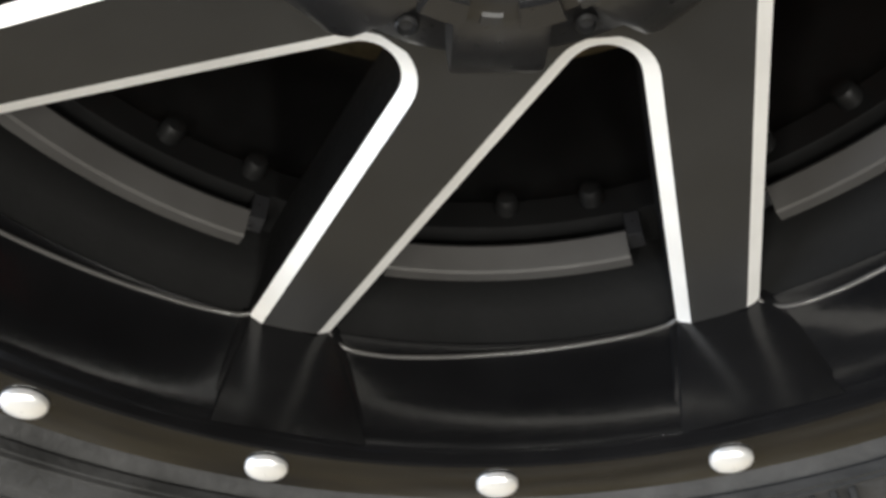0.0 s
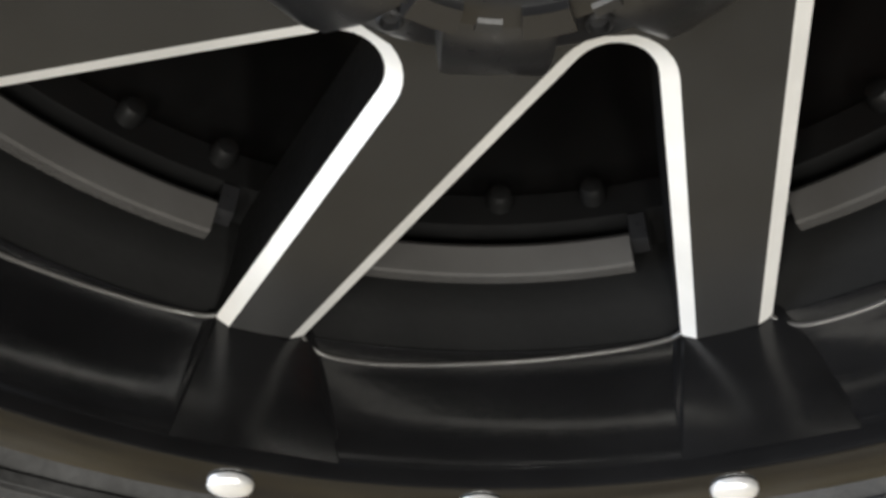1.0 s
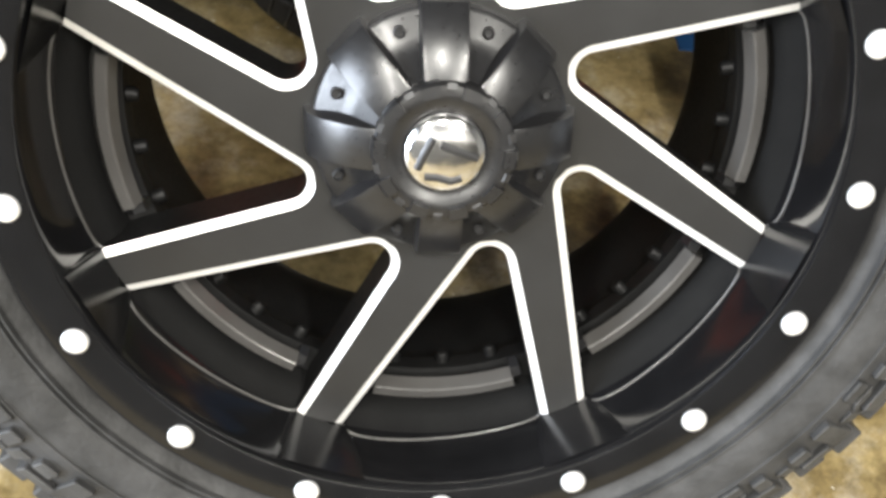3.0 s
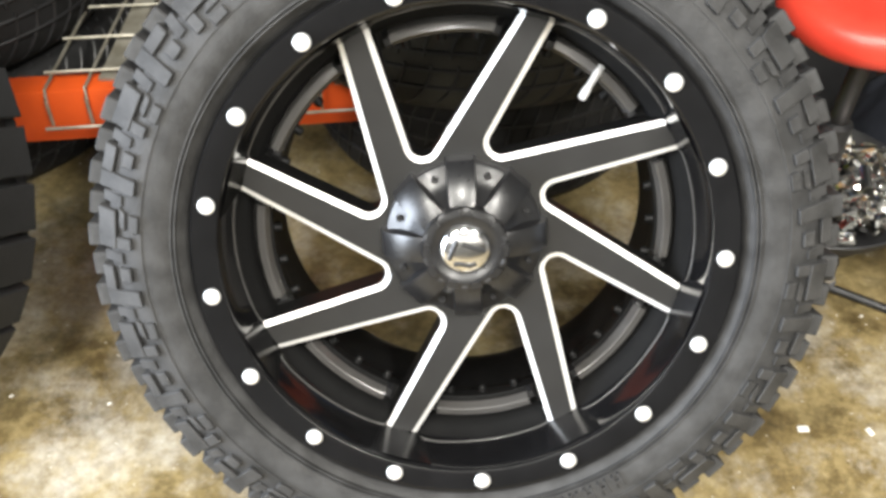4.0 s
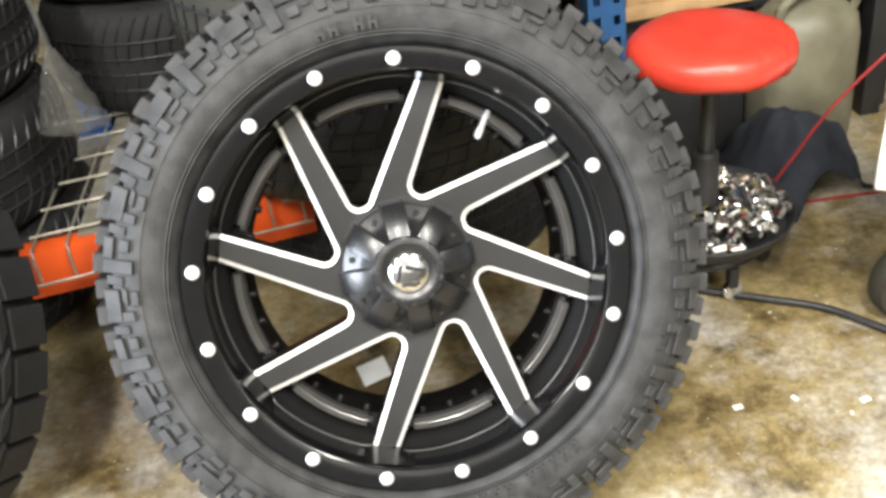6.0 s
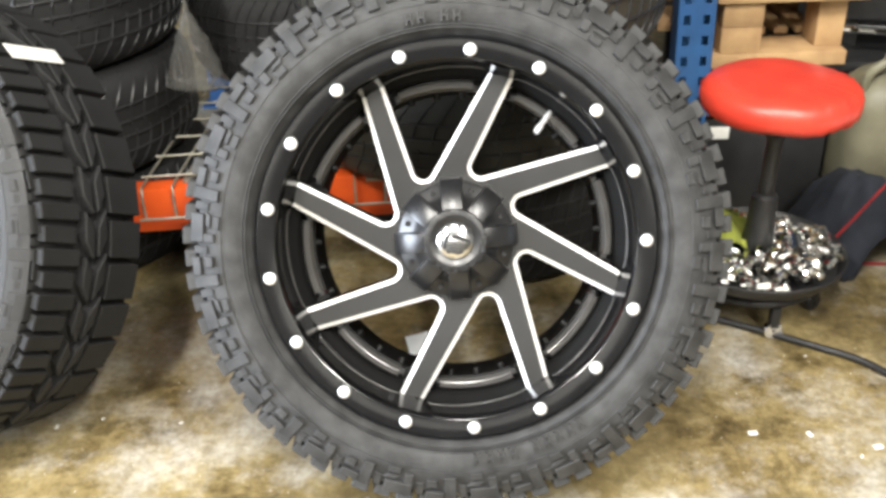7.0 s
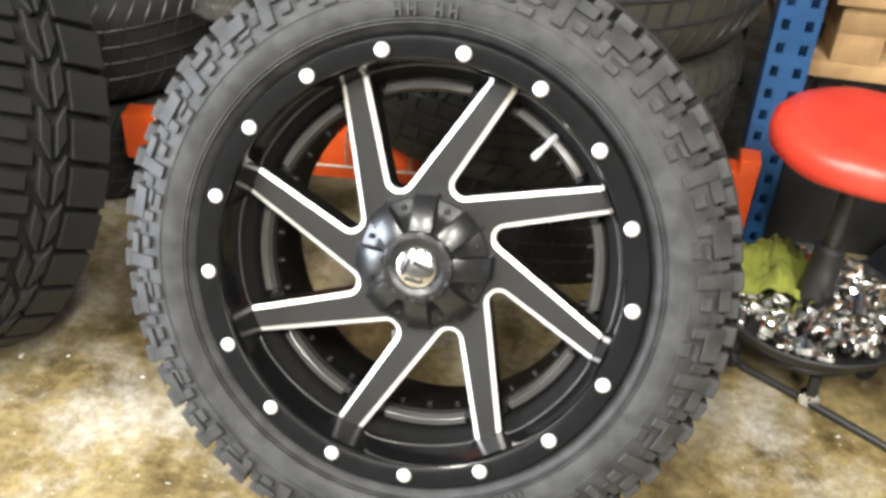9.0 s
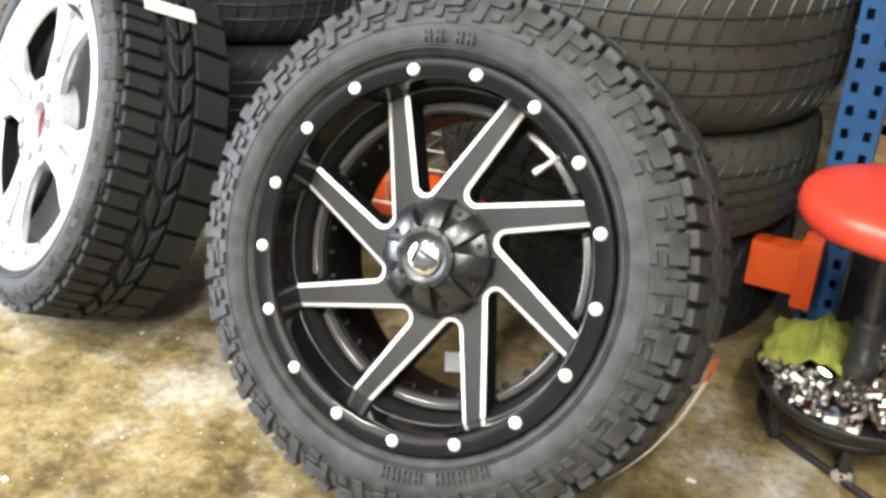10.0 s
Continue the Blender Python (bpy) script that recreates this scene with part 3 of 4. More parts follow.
random.seed(4)
# lowest tyre coloured black for the shade behind the leaning wheel
stack(0.06, 0.925, 0.0, [0.2885], 0.340, 0.0, "used street tyre at the bottom of a stack, darkened for shade", "tyres stacked behind the wheel", DARKRUBBER)
stack(0.03, 0.875, 0.2885, [0.22, 0.32, 0.32, 0.32], 0.395, 0.010, "dusty used street tyre lying in a tall stack", "tyres stacked behind the wheel", OLDRUBBER)
stack(-1.02, 0.92, 0.0, [0.24, 0.24, 0.24], 0.37, 0.02, "dark used street tyre lying in a stack on the floor", "tyres stacked on the floor", DARKRUBBER)
stack(-0.44, 1.36, 0.2885, [0.26, 0.26, 0.26, 0.26], 0.30, 0.010, "dark used street tyre lying in a stack on the rack", "tyres stacked on the rack", DARKRUBBER)


# ---- pallet rack ----
rack = thing("pallet_rack", Matrix(), "blue and orange steel pallet rack with wire mesh deck", "rack")


def rack_post(x, y, tilt=0.0):
    bm = bmesh.new()
    w, h, t = 0.076, 2.6, 0.003
    z_rows = [0.06 + 0.0445 * k for k in range(56)]
    # front web built as strips round the holes
    xs = [-w / 2, -0.027, -0.013, 0.013, 0.027, w / 2]
    zs = [0.0]
    for z in z_rows:
        zs += [z - 0.010, z + 0.010]
    zs.append(h)
    grid = [[bm.verts.new((xx, 0, zz)) for xx in xs] for zz in zs]
    for r in range(len(zs) - 1):
        for c in range(5):
            if r % 2 == 1 and c in (1, 3):
                continue
            bm.faces.new((grid[r][c], grid[r][c + 1], grid[r + 1][c + 1], grid[r + 1][c]))
    ext = bmesh.ops.extrude_face_region(bm, geom=list(bm.faces))
    bmesh.ops.translate(bm, vec=(0, t, 0), verts=[v for v in ext["geom"] if isinstance(v, bmesh.types.BMVert)])
    box(bm, (-w / 2, t + 0.0005, 0), (-w / 2 + t, 0.07, h))
    box(bm, (w / 2 - t, t + 0.0005, 0), (w / 2, 0.07, h))
    post = part("post", bm, BLUE, rack, "blue perforated upright post", 20)
    post.matrix_basis = pose(x + tilt, y, 0, 0, -tilt * 45, 0)
    # sheet added across the open back so the holes look shaded
    bm = bmesh.new()
    box(bm, (-w / 2, 0.0705, 0), (w / 2, 0.0735, h))
    part("shade_web", bm, BLUE, post)
    bm = bmesh.new()
    box(bm, (-0.06, -0.03, 0), (0.06, 0.09, 0.006), 0.001)
    foot = part("foot_plate", bm, BLUE, post)
    return post


rack_post(0.476, 0.772, 0.02)
rack_post(-0.80, 1.75)
rack_post(0.47, 1.75)


def rack_beam(x0, y0, x1, y1, z0, z1):
    bm = bmesh.new()
    L = math.hypot(x1 - x0, y1 - y0)
    box(bm, (0, -0.02, z0), (L, 0.03, z1), 0.004)
    ob = part("beam", bm, ORANGE, rack, "orange steel rack beam")
    ob.matrix_basis = pose(x0, y0, 0, 0, 0, math.degrees(math.atan2(y1 - y0, x1 - x0)))
    return ob


rack_beam(0.352, 0.738, 0.476, 0.741, 0.175, 0.272)
rack_beam(-0.735, 0.578, -0.150, 0.657, 0.175, 0.272)
rack_beam(-0.76, 1.75, 0.20, 1.75, 0.175, 0.272)
bm = bmesh.new()
box(bm, (0.446, 0.716, 0.150), (0.484, 0.768, 0.300), 0.003)
part("beam_bracket", bm, ORANGE, rack, "orange beam end bracket on the post")

deck = thing("wire_deck", Matrix(), "bent zinc wire mesh deck on the orange beam", "rack deck")
for k in range(9):
    x = -0.66 + k * 0.062
    y = 0.60 + (x + 0.72) * 0.135
    bm = bmesh.new()
    tube(bm, [(x, y - 0.052, 0.215), (x, y - 0.054, 0.262), (x, y - 0.045, 0.280), (x, y, 0.282), (x, 1.70, 0.282)], 0.0028, 6)
    part("wire", bm, WIRE, deck)
for k in range(11):
    y0 = 0.60 + k * 0.105
    bm = bmesh.new()
    tube(bm, [(-0.67, y0 - 0.0, 0.287), (-0.150, y0 + 0.070, 0.287)], 0.0028, 6)
    part("wire", bm, WIRE, deck)
bm = bmesh.new()
tube(bm, [(-0.67, 0.5455, 0.214), (-0.150, 0.618, 0.214)], 0.0028, 6)
part("wire", bm, WIRE, deck)
for x in (-0.585, -0.20):
    bm = bmesh.new()
    box(bm, (x, 0.60, 0.2725), (x + 0.035, 1.72, 0.2785), 0.001)
    part("channel", bm, WIRE, deck, "flat zinc deck channel")


# ---- silver wheel with mud tyre ----
LEFT = pose(-0.957, 0.134, 0.430, -23, 0, -24.8)
mud_tyre(LEFT, 0.384, 0.299, 0.228, 34, "black mud-terrain tyre on a silver rim, wrapped in clear film", DARKRUBBER)
sw = thing("silver_wheel", LEFT @ Matrix.Diagonal((1.14, 0.88, 1.14, 1)), "bright silver alloy wheel with wide spokes in a mud tyre", "wheel")
SILVER = mat("machined_silver", (0.70, 0.70, 0.74), (0.58, 0.58, 0.62), rough=0.30, metal=0.45, bump=0.03)
part("lip", lathe(bmesh.new(), [(0.258, 0.03), (0.262, 0.0), (0.258, -0.006), (0.246, -0.006), (0.236, 0.004), (0.222, 0.010), (0.214, 0.022), (0.212, 0.030)], 96, closed=True), SILVER, sw, "bright silver outer lip")
# barrel coloured black to put shade between the spokes
part("barrel", lathe(bmesh.new(), [(0.2115, 0.0305), (0.2090, 0.25), (0.245, 0.25), (0.256, 0.032)], 96, closed=True), GUTTER, sw, "inner barrel, coloured black for the shade behind the spokes")
part("hub_ring", lathe(bmesh.new(), [(0.036, 0.030), (0.038, 0.010), (0.046, 0.007), (0.076, 0.007), (0.081, 0.014), (0.083, 0.06), (0.036, 0.06)], 64, closed=True), SILVER, sw)
part("hub_bore", lathe(bmesh.new(), [(0.037, 0.030), (0.030, 0.034), (0.001, 0.036)], 32), MAROON, sw, "dull red hub bore")
# black disc added for the shade in the spoke openings
part("shade_disc", lathe(bmesh.new(), [(0.2085, 0.062), (0.070, 0.075), (0.001, 0.080)], 48), GUTTER, sw)
for k in range(4):
    bm = bmesh.new()
    vs = []
    for d in (0.014, 0.032):
        for r, a in ((0.074, -36), (0.105, -19), (0.150, -15), (0.215, -21), (0.215, 21), (0.150, 15), (0.105, 19), (0.074, 36)):
            vs.append(bm.verts.new(polar(r, a, d + (0.004 if r < 0.1 else 0))))
    bm.faces.new(vs[:8])
    bm.faces.new(list(reversed(vs[8:])))
    for i in range(8):
        bm.faces.new((vs[i], vs[8 + i], vs[8 + (i + 1) % 8], vs[(i + 1) % 8]))
    bmesh.ops.bevel(bm, geom=list(bm.edges), offset=0.003, segments=2, affect="EDGES")
    o = part("spoke", bm, SILVER, sw)
    o.matrix_basis = pose(0, 0, 0, 0, 90 * k + 5, 0)
    bm = bmesh.new()
    box(bm, (-0.012, 0.0115, 0.112), (0.012, 0.0165, 0.202), 0.001)
    slot = part("spoke_slot", bm, BLACK, o, "black slot in the spoke")
    bm = bmesh.new()
    box(bm, (-0.004, 0.0095, 0.125), (0.004, 0.0130, 0.190), 0.001)
    part("slot_rib", bm, SILVER, o)
for k in range(8):
    bm = bmesh.new()
    lathe(bm, [(0.0100, 0.02), (0.0100, -0.003), (0.007, -0.004), (0.0003, -0.004)], 16)
    o = part("lug_hole", bm, BLACK, sw)
    o.matrix_basis = Matrix.Translation(polar(0.061, 45 * k + 30, 0.0065))
for k in range(24):
    bm = bmesh.new()
    lathe(bm, [(0.0048, 0.004), (0.0048, -0.002), (0.003, -0.004), (0.0003, -0.004)], 12)
    o = part("rivet", bm, BLACK, sw)
    o.matrix_basis = Matrix.Translation(polar(0.231, 15 * k, 0.006))
film = part("film", lathe(bmesh.new(), [(0.22, -0.016), (0.30, -0.021), (0.345, -0.020), (0.3725, -0.004)], 96), FILM, None, angle=60)
film.name = "plastic_film"
film.matrix_world = LEFT
tagged(film, "clear plastic film stretched over the silver wheel", "film")
bm = bmesh.new()
lathe(bm, [(0.3870, 0.05), (0.3870, 0.15), (0.3880, 0.15), (0.3880, 0.05)], 12, radians(34.5), radians(39.0), closed=True)
o = tagged(part("paper_label", bm, WHITE), "white printed paper label on the tyre tread", "label")
o.matrix_world = LEFT


# ---- stool with parts tray ----
SX, SY = 0.605, 0.545
stool = thing("mechanic_stool", pose(SX, SY, 0), "red vinyl mechanic stool with black post and round tray base", "stool")
bm = bmesh.new()
turned(bm, [(0.10, 0.462), (0.130, 0.464), (0.141, 0.474), (0.1445, 0.490), (0.142, 0.506), (0.131, 0.519), (0.106, 0.526), (0.075, 0.529), (0.04, 0.530), (0.002, 0.530)], 72)
for v in bm.verts:
    a = math.atan2(v.co.y, v.co.x)
    r = math.hypot(v.co.x, v.co.y)
    pull = max(0.0, math.cos(a + 0.45)) ** 3
    v.co.z += 0.0048 * pull * math.sin(26 * a) * max(0, (r - 0.05) / 0.09) + 0.004 * noise.noise(Vector((v.co.x * 14, v.co.y * 14, 0)))
seat = part("seat", bm, RED, stool, "round red vinyl seat cushion", 60)
seat.matrix_basis = pose(-0.017, -0.060, 0.0)
bm = bmesh.new()
turned(bm, [(0.015, 0.22), (0.015, 0.40), (0.024, 0.42), (0.06, 0.455), (0.06, 0.466)], 32)
for v in bm.verts:
    v.co.y -= 0.060 * (v.co.z - 0.10) / 0.36
    v.co.x -= 0.012 * (v.co.z - 0.10) / 0.36
part("lift_rod", bm, BLACK, stool, "black gas lift rod")
bm = bmesh.new()
turned(bm, [(0.042, 0.119), (0.034, 0.14), (0.028, 0.21), (0.025, 0.272), (0.016, 0.278)], 32)
for v in bm.verts:
    v.co.y -= 0.060 * (v.co.z - 0.10) / 0.36
    v.co.x -= 0.012 * (v.co.z - 0.10) / 0.36
part("post_cover", bm, BLACK, stool, "black tapered post cover")
bm = bmesh.new()
turned(bm, [(0.140, 0.108), (0.164, 0.111), (0.175, 0.124), (0.180, 0.139), (0.177, 0.141), (0.171, 0.128), (0.162, 0.118), (0.05, 0.118), (0.002, 0.118)], 72)
part("tray", bm, BLACK, stool, "round black parts tray")
bm = bmesh.new()
tube(bm, [(0.128 * math.cos(2 * math.pi * i / 64), 0.128 * math.sin(2 * math.pi * i / 64), 0.080) for i in range(65)], 0.008, 8)
part("base_ring", bm, BLACK, stool, "black tubular base ring")
for k in range(5):
    a = radians(72 * k + 278)
    bm = bmesh.new()
    lathe(bm, [(0.006, -0.013), (0.029, -0.013), (0.032, -0.009), (0.032, 0.009), (0.029, 0.013), (0.006, 0.013)], 24, closed=True)
    c = part("caster", bm, CHROME if k == 0 else BLACK, stool)
    c.matrix_basis = pose(0.128 * math.cos(a), 0.128 * math.sin(a), 0.0195, 0, 0, 30 * k) @ Matrix.Scale(0.6, 4) if k else pose(0.128 * math.cos(a), 0.128 * math.sin(a), 0.0195, 0, 0, 0) @ Matrix.Scale(0.6, 4)
    bm = bmesh.new()
    box(bm, (-0.009, -0.011, 0.004), (0.009, 0.011, 0.050), 0.003)
    f = part("caster_fork", bm, BLACK, stool)
    f.matrix_basis = pose(0.128 * math.cos(a), 0.128 * math.sin(a), 0.024, 0, 0, 30 * k)
    bm = bmesh.new()
    tube(bm, [(0.04 * math.cos(a), 0.04 * math.sin(a), 0.106), (0.128 * math.cos(a), 0.128 * math.sin(a), 0.080)], 0.010, 8)
    part("spider_arm", bm, BLACK, stool)
bm = bmesh.new()
tube(bm, [(0.0, -0.045, 0.425), (-0.05, -0.02, 0.428), (-0.13, 0.01, 0.424)], 0.005, 8)
part("lever", bm, CHROME, stool, "chrome height lever")

random.seed(11)
nut = bmesh.new()
turned(nut, [(0.0075, -0.016), (0.0105, -0.012), (0.0105, 0.010), (0.0085, 0.015), (0.004, 0.017)], 6)
nut_me = mesh_of("lug_nut", nut, NUTMETAL, 25)
long_nut = bmesh.new()
turned(long_nut, [(0.0085, -0.034), (0.0105, -0.030), (0.0105, 0.028), (0.008, 0.033)], 12)
long_me = mesh_of("socket", long_nut, NUTMETAL, 25)
count = 0
while count < 240:
    a, r = random.uniform(0, 2 * math.pi), 0.158 * math.sqrt(random.uniform(0.09, 1))
    x, y = r * math.cos(a), r * math.sin(a)
    if x < -0.02 and y > -0.01:
        continue
    heap = 0.030 * max(0.0, 1 - ((x - 0.06) / 0.10) ** 2 - ((y + 0.06) / 0.12) ** 2)
    z = 0.128 + random.uniform(0, 0.012) + heap
    long_one = count % 14 == 0
    o = new("socket" if long_one else "lug_nut", long_me if long_one else nut_me)
    o.matrix_world = pose(SX + x, SY + y, z + (0.003 if long_one else 0), random.uniform(60, 120), 0, random.uniform(0, 360))
    tagged(o, "chrome socket lying in the stool tray" if long_one else "chrome lug nut lying in the stool tray", "socket" if long_one else "lug nut", "lug nuts in the tray")
    count += 1

# crumpled rag
bm = bmesh.new()
bmesh.ops.create_grid(bm, x_segments=34, y_segments=34, size=0.085)
for v in bm.verts:
    q = Vector((v.co.x * 18, v.co.y * 18, 3.1))
    r = v.co.length
    v.co.z = 0.062 * max(0.0, 1 - (r / 0.105) ** 2) + 0.034 * noise.noise(q) + 0.022 * abs(noise.noise(q * 2.2)) + 0.008 * noise.noise(q * 5)
    v.co.z = max(v.co.z, 0.0)
    v.co.x += 0.014 * noise.noise(q * 1.3 + Vector((5, 0, 0)))
    v.co.y += 0.014 * noise.noise(q * 1.3 + Vector((0, 9, 0)))
ext = bmesh.ops.extrude_face_region(bm, geom=list(bm.faces))
bmesh.ops.translate(bm, vec=(0, 0, 0.002), verts=[v for v in ext["geom"] if isinstance(v, bmesh.types.BMVert)])
o = tagged(part("rag", bm, RAG, angle=80), "crumpled olive green cloth rag on the stool tray", "rag")
o.matrix_world = pose(SX - 0.085, SY + 0.050, 0.128)


# ---- behind the stool ----
stand = thing("steel_stand", pose(0.60, 1.03, 0), "dark steel stand under the pallet", "stand")
for x in (0.0, 0.62):
    bm = bmesh.new()
    box(bm, (x, 0.02, 0), (x + 0.05, 0.07, 0.34), 0.003)
    part("leg", bm, BLACK, stand)
    bm = bmesh.new()
    box(bm, (x, 0.60, 0), (x + 0.05, 0.65, 0.34), 0.003)
    part("leg", bm, BLACK, stand)
bm = bmesh.new()
box(bm, (-0.04, 0.0, 0.3405), (0.72, 0.70, 0.362), 0.003)
part("top", bm, BLACK, stand)
# black box added in place of the dark clutter and shade behind the stool
crate = thing("storage_box", pose(0.53, 0.93, 0), "black box with a white label, added for dark clutter and shade under the pallet", "box")
bm = bmesh.new()
box(bm, (0.0, 0.0, 0.0), (0.325, 0.115, 0.285), 0.008)
part("body", bm, BLACK, crate)
bm = bmesh.new()
box(bm, (-0.006, -0.006, 0.2855), (0.331, 0.121, 0.315), 0.005)
part("lid", bm, BLACK, crate)
bm = bmesh.new()
box(bm, (0.045, -0.003, 0.215), (0.095, 0.0005, 0.245), 0.0005)
part("paper_label", bm, WHITE, crate, "white printed label")
pallet = thing("wooden_pallet", pose(0.60, 1.00, 0.3635, 0, 0, 3), "weathered wooden pallet lying on a steel stand", "pallet")


def board(name, lo, hi):
    bm = bmesh.new()
    box(bm, lo, hi, 0.003)
    return part(name, bm, WOOD, pallet)


for y0, y1 in ((0.0, 0.13), (0.30, 0.42), (0.58, 0.70)):
    board("bottom_board", (-0.08, y0, 0.0), (0.30, y1, 0.034))
    board("block", (0.0, y0 + 0.005, 0.0345), (0.095, y1 - 0.005, 0.095))
    board("block", (0.0, y0 + 0.005, 0.0955), (0.095, y1 - 0.005, 0.155))
    board("block", (0.235, y0 + 0.04, 0.0345), (0.300, y1 - 0.005, 0.155))
for k in range(3):
    board("slat", (0.115 + 0.055 * k, 0.14, 0.0345), (0.150 + 0.055 * k, 0.70, 0.052))
for k in range(5):
    board("top_board", (-0.02, -0.01 + 0.145 * k, 0.1555), (0.33, 0.105 + 0.145 * k, 0.178))

# black machine with a paper label, fuel can, jacket
machine = thing("black_machine", pose(0.98, 1.10, 0.0, 0, 0, -12), "black workshop machine with a white paper label", "machine")
bm = bmesh.new()
box(bm, (-0.10, 0.0, 0.44), (0.34, 0.40, 0.95), 0.012)
part("housing", bm, BLACK, machine)
bm = bmesh.new()
box(bm, (-0.092, -0.004, 0.545), (-0.045, 0.002, 0.650), 0.001)
part("paper_label", bm, WHITE, machine, "white paper label")
for x in (-0.06, 0.28):
    bm = bmesh.new()
    box(bm, (x, 0.06, 0.0), (x + 0.04, 0.34, 0.4395), 0.004)
    part("leg", bm, BLACK, machine)
bm = bmesh.new()
tube(bm, [(-0.14, -0.01, 0.425), (0.20, -0.03, 0.425)], 0.011, 10)
part("bar", bm, CHROME, machine, "chrome bar")

can = thing("fuel_can", pose(0.985, 0.93, 0.0, 0, 0, 8), "dirty cream plastic can standing behind the stool", "can")
bm = bmesh.new()
turned(bm, [(0.105, 0.0), (0.118, 0.012), (0.122, 0.10), (0.121, 0.30), (0.112, 0.345), (0.080, 0.375), (0.045, 0.388)], 40)
for v in bm.verts:
    v.co.x *= 1.0 - 0.06 * math.cos(4 * math.atan2(v.co.y, v.co.x))
    v.co.y *= 0.85
part("body", bm, JERRY, can, angle=50)
bm = bmesh.new()
turned(bm, [(0.030, 0.386), (0.030, 0.412), (0.026, 0.416)], 24)
part("screw_cap", bm, JERRY, can)
bm = bmesh.new()
tube(bm, curve_points([(-0.09, -0.03, 0.33), (-0.085, -0.05, 0.40), (0.0, -0.05, 0.43), (0.085, -0.05, 0.40), (0.09, -0.03, 0.33)], 20), 0.011, 10)
part("handle", bm, JERRY, can)

bm = bmesh.new()
bmesh.ops.create_grid(bm, x_segments=30, y_segments=30, size=0.13)
for v in bm.verts:
    q = Vector((v.co.x * 11, v.co.y * 11, 8.3))
    r = v.co.length
    v.co.z = max(0.0, 0.165 * max(0.0, 1 - (r / 0.16) ** 2) ** 0.8 + 0.05 * noise.noise(q) + 0.015 * noise.noise(q * 3))
ext = bmesh.ops.extrude_face_region(bm, geom=list(bm.faces))
bmesh.ops.translate(bm, vec=(0, 0, 0.004), verts=[v for v in ext["geom"] if isinstance(v, bmesh.types.BMVert)])
o = tagged(part("dark_cloth", bm, NAVY, angle=80), "dark navy cloth heaped on the floor behind the stool", "cloth")
o.matrix_world = pose(0.905, 0.790, 0.001, 0, 0, 20) @ Matrix.Diagonal((1, 1, 1.05, 1))

# red cable and black hose
bm = bmesh.new()
tube(bm, curve_points([(1.25, 0.55, 0.62), (1.02, 0.58, 0.42), (0.90, 0.61, 0.28), (0.84, 0.64, 0.16), (0.80, 0.67, 0.06), (0.815, 0.69, 0.012), (0.90, 0.70, 0.005), (1.2, 0.68, 0.005)], 60), 0.0034, 8)
tagged(part("red_cable", bm, REDWIRE, angle=60), "thin red cable hanging down to the floor", "cable")
bm = bmesh.new()
tube(bm, curve_points([(0.53, 0.78, 0.009), (0.455, 0.66, 0.009), (0.452, 0.56, 0.009), (0.504, 0.488, 0.009), (0.585, 0.44, 0.009), (0.685, 0.381, 0.009), (0.77, 0.325, 0.009), (0.83, 0.25, 0.009), (0.95, 0.10, 0.009), (1.2, 0.0, 0.009)], 80), 0.0075, 8)
tagged(part("air_hose", bm, BLACK, angle=60), "black air hose lying on the concrete floor", "hose")

# trolley at the edge of the bay
trolley = thing("tool_trolley", pose(0.835, 0.250, 0, 0, 0, -33), "white panelled tool trolley on a small rubber wheel", "trolley")
bm = bmesh.new()
lathe(bm, [(0.030, -0.020), (0.060, -0.022), (0.074, -0.018), (0.078, -0.008), (0.078, 0.008), (0.074, 0.018), (0.060, 0.022), (0.030, 0.020)], 48, closed=True)
w = part("wheel", bm, OLDRUBBER, trolley, "small black rubber wheel")
w.matrix_basis = pose(0.032, 0.068, 0.078, 0, 0, 45)
bm = bmesh.new()
lathe(bm, [(0.004, -0.016), (0.031, -0.016), (0.031, 0.016), (0.004, 0.016)], 32, closed=True)
part("rim", bm, WIRE, w)
bm = bmesh.new()
box(bm, (-0.045, -0.065, 0.320), (0.35, 0.36, 0.375), 0.008)
part("panel_box", bm, WHITE, trolley, "white sheet metal box")
bm = bmesh.new()
box(bm, (-0.02, -0.03, 0.3000), (0.34, 0.18, 0.3195), 0.003)
part("frame", bm, BLACK, trolley)
bm = bmesh.new()
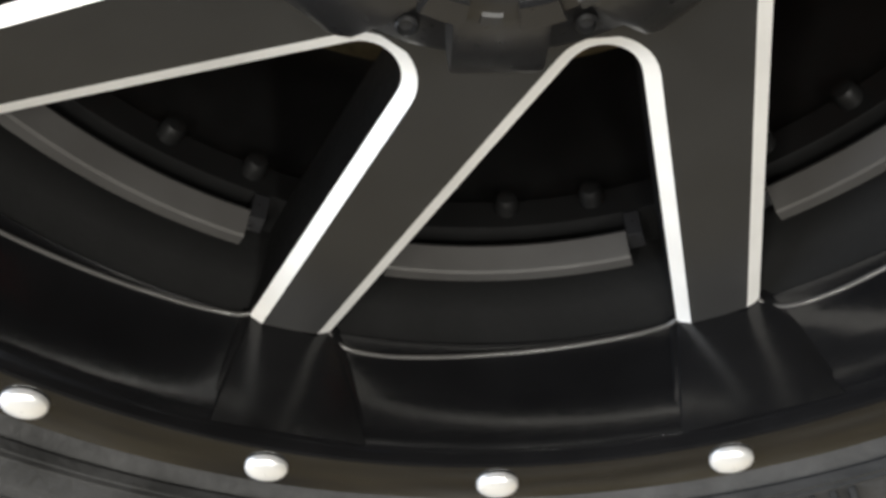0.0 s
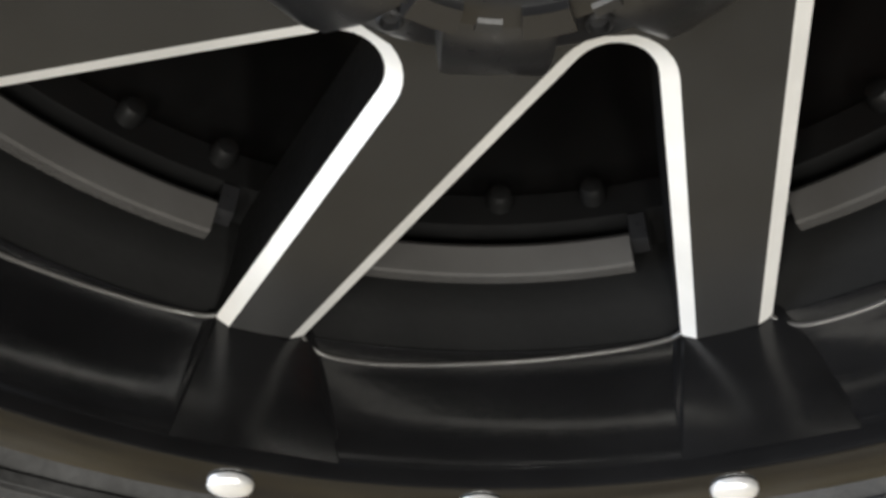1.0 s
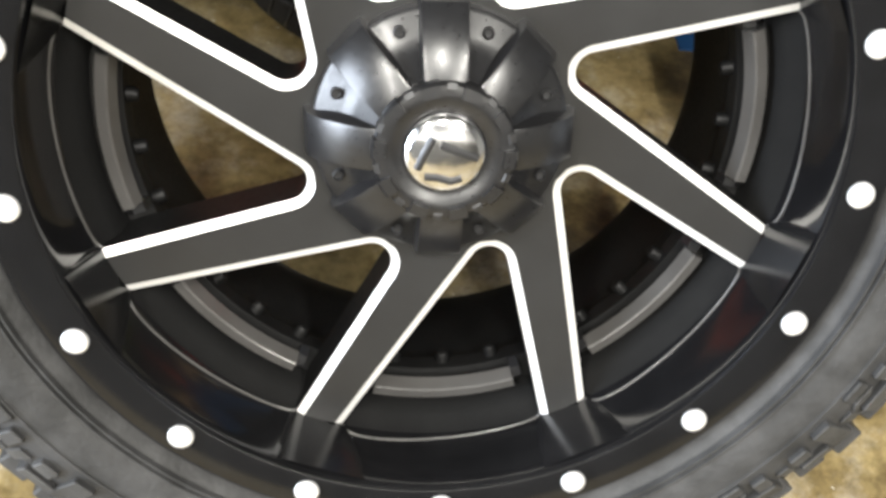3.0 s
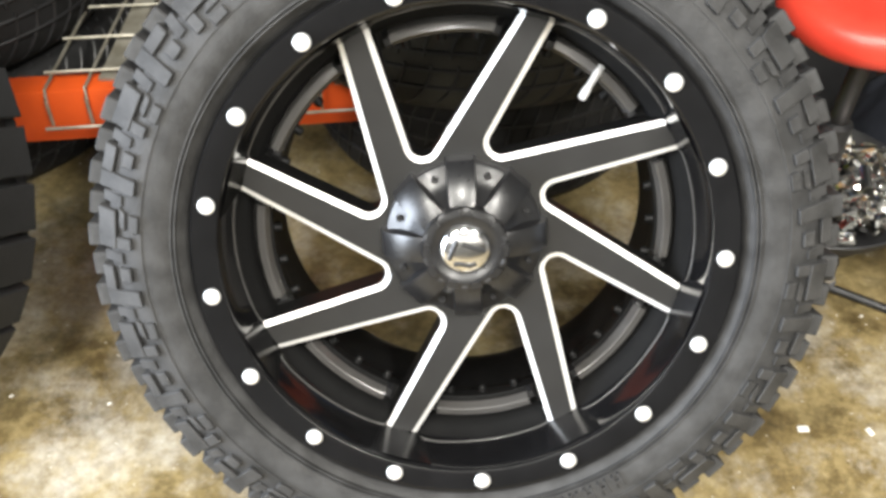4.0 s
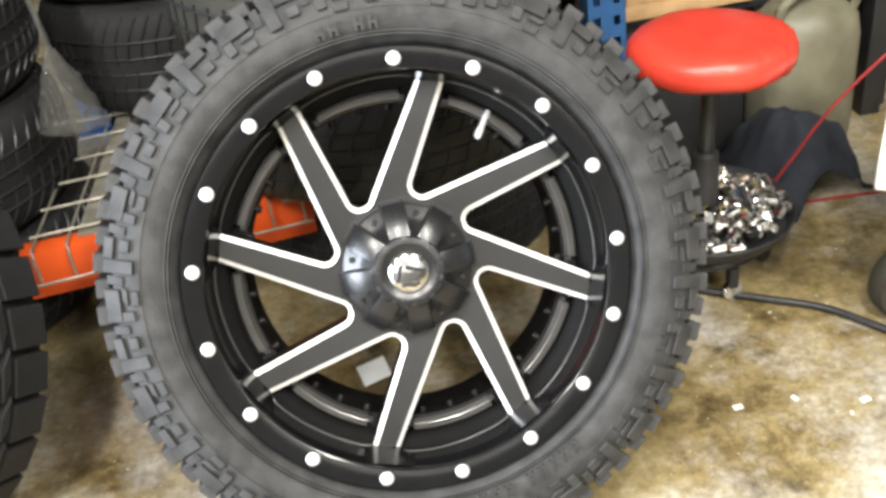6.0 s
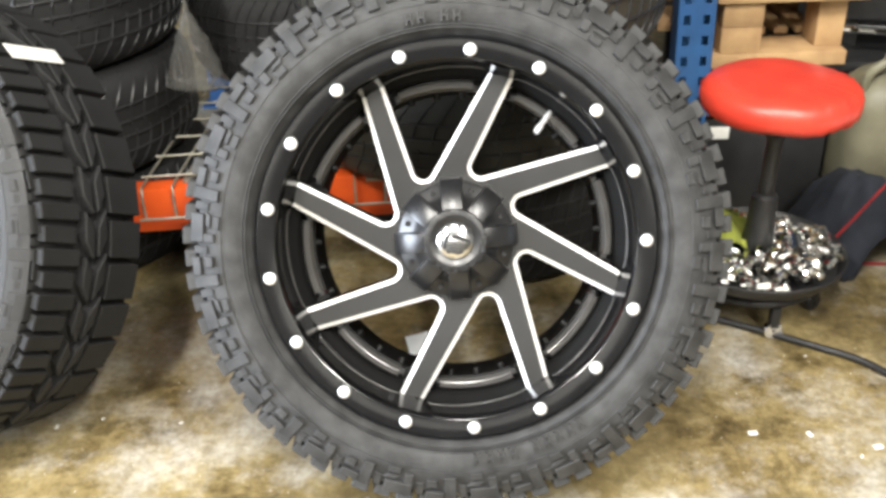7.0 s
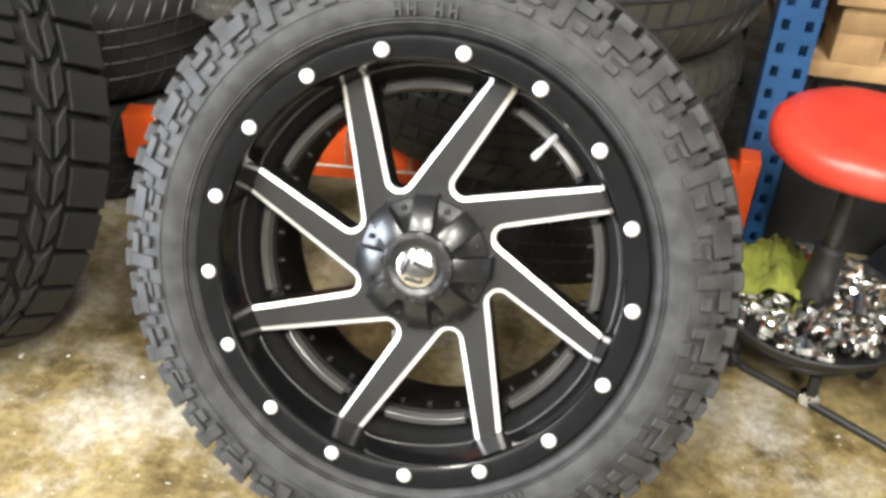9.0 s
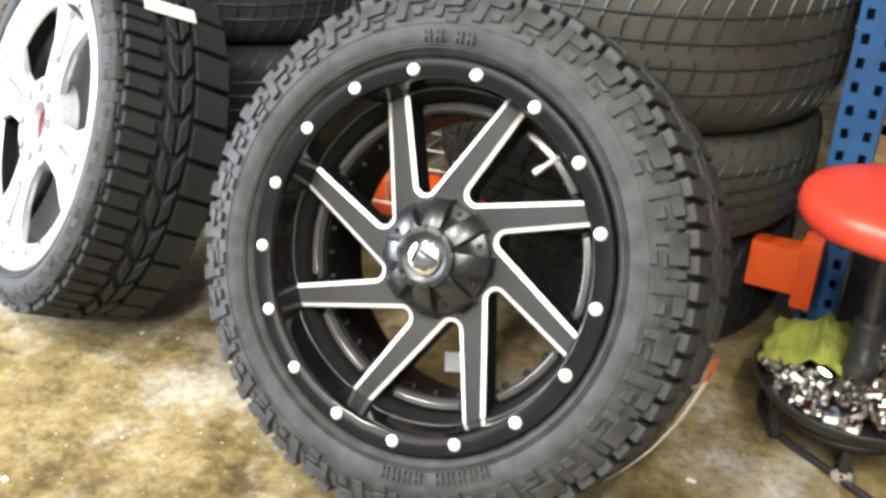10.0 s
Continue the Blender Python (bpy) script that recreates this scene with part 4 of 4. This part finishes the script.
tube(bm, [(0.012, 0.048, 0.078), (0.062, 0.098, 0.078), (0.10, 0.12, 0.301)], 0.008, 8)
part("axle", bm, BLACK, trolley)
for x, y in ((0.30, 0.14), (0.30, -0.01)):
    bm = bmesh.new()
    box(bm, (x, y, 0.0), (x + 0.03, y + 0.02, 0.2995), 0.003)
    part("leg", bm, BLACK, trolley)

# clear bag hanging at the deck's end
bm = bmesh.new()
bmesh.ops.create_uvsphere(bm, u_segments=36, v_segments=30, radius=1.0)
for v in bm.verts:
    t = (v.co.z + 1) / 2
    wdt = 0.060 * (1 - t ** 1.4) + 0.004
    q = Vector((v.co.x * 3, v.co.y * 3, v.co.z * 4))
    k = 1 + 0.22 * noise.noise(q * 1.6)
    rr = max(1e-4, math.hypot(v.co.x, v.co.y))
    prof = min(1.0, rr / max(0.15, math.sqrt(max(0.0, 1 - v.co.z ** 2)) + 1e-4))
    v.co = Vector((v.co.x / rr * wdt * k * prof * min(1, (t + 0.001) / 0.10) ** 0.5, v.co.y / rr * wdt * 0.6 * k * prof * min(1, (t + 0.001) / 0.10) ** 0.5, 0.17 * t))
bag = thing("plastic_bag", pose(-0.535, 0.650, 0.455), "clear crumpled plastic bag hanging beside the tyre stack", "bag")
part("bag_body", bm, BAG, bag, angle=80)
bm = bmesh.new()
tube(bm, [(0, 0, 0.165), (-0.012, 0.005, 0.30), (-0.02, 0.01, 0.60)], 0.005, 6)
part("bag_neck", bm, BAG, bag)

# litter on the floor
random.seed(21)
for k in range(26):
    bm = bmesh.new()
    w = random.uniform(0.003, 0.010)
    box(bm, (-w, -w * 0.6, 0.0), (w, w * 0.6, random.uniform(0.001, 0.003)), 0.0005)
    o = tagged(part("litter", bm, WHITE), "tiny pale scrap lying on the floor", "litter", "scraps on the floor")
    x, y = random.choice([(random.uniform(-0.9, -0.3), random.uniform(-0.4, 0.25)), (random.uniform(0.3, 0.95), random.uniform(-0.2, 0.45)), (random.uniform(-0.3, 0.4), random.uniform(-0.45, -0.25))])
    o.matrix_world = pose(x, y, 0.0005, 0, 0, random.uniform(0, 180))
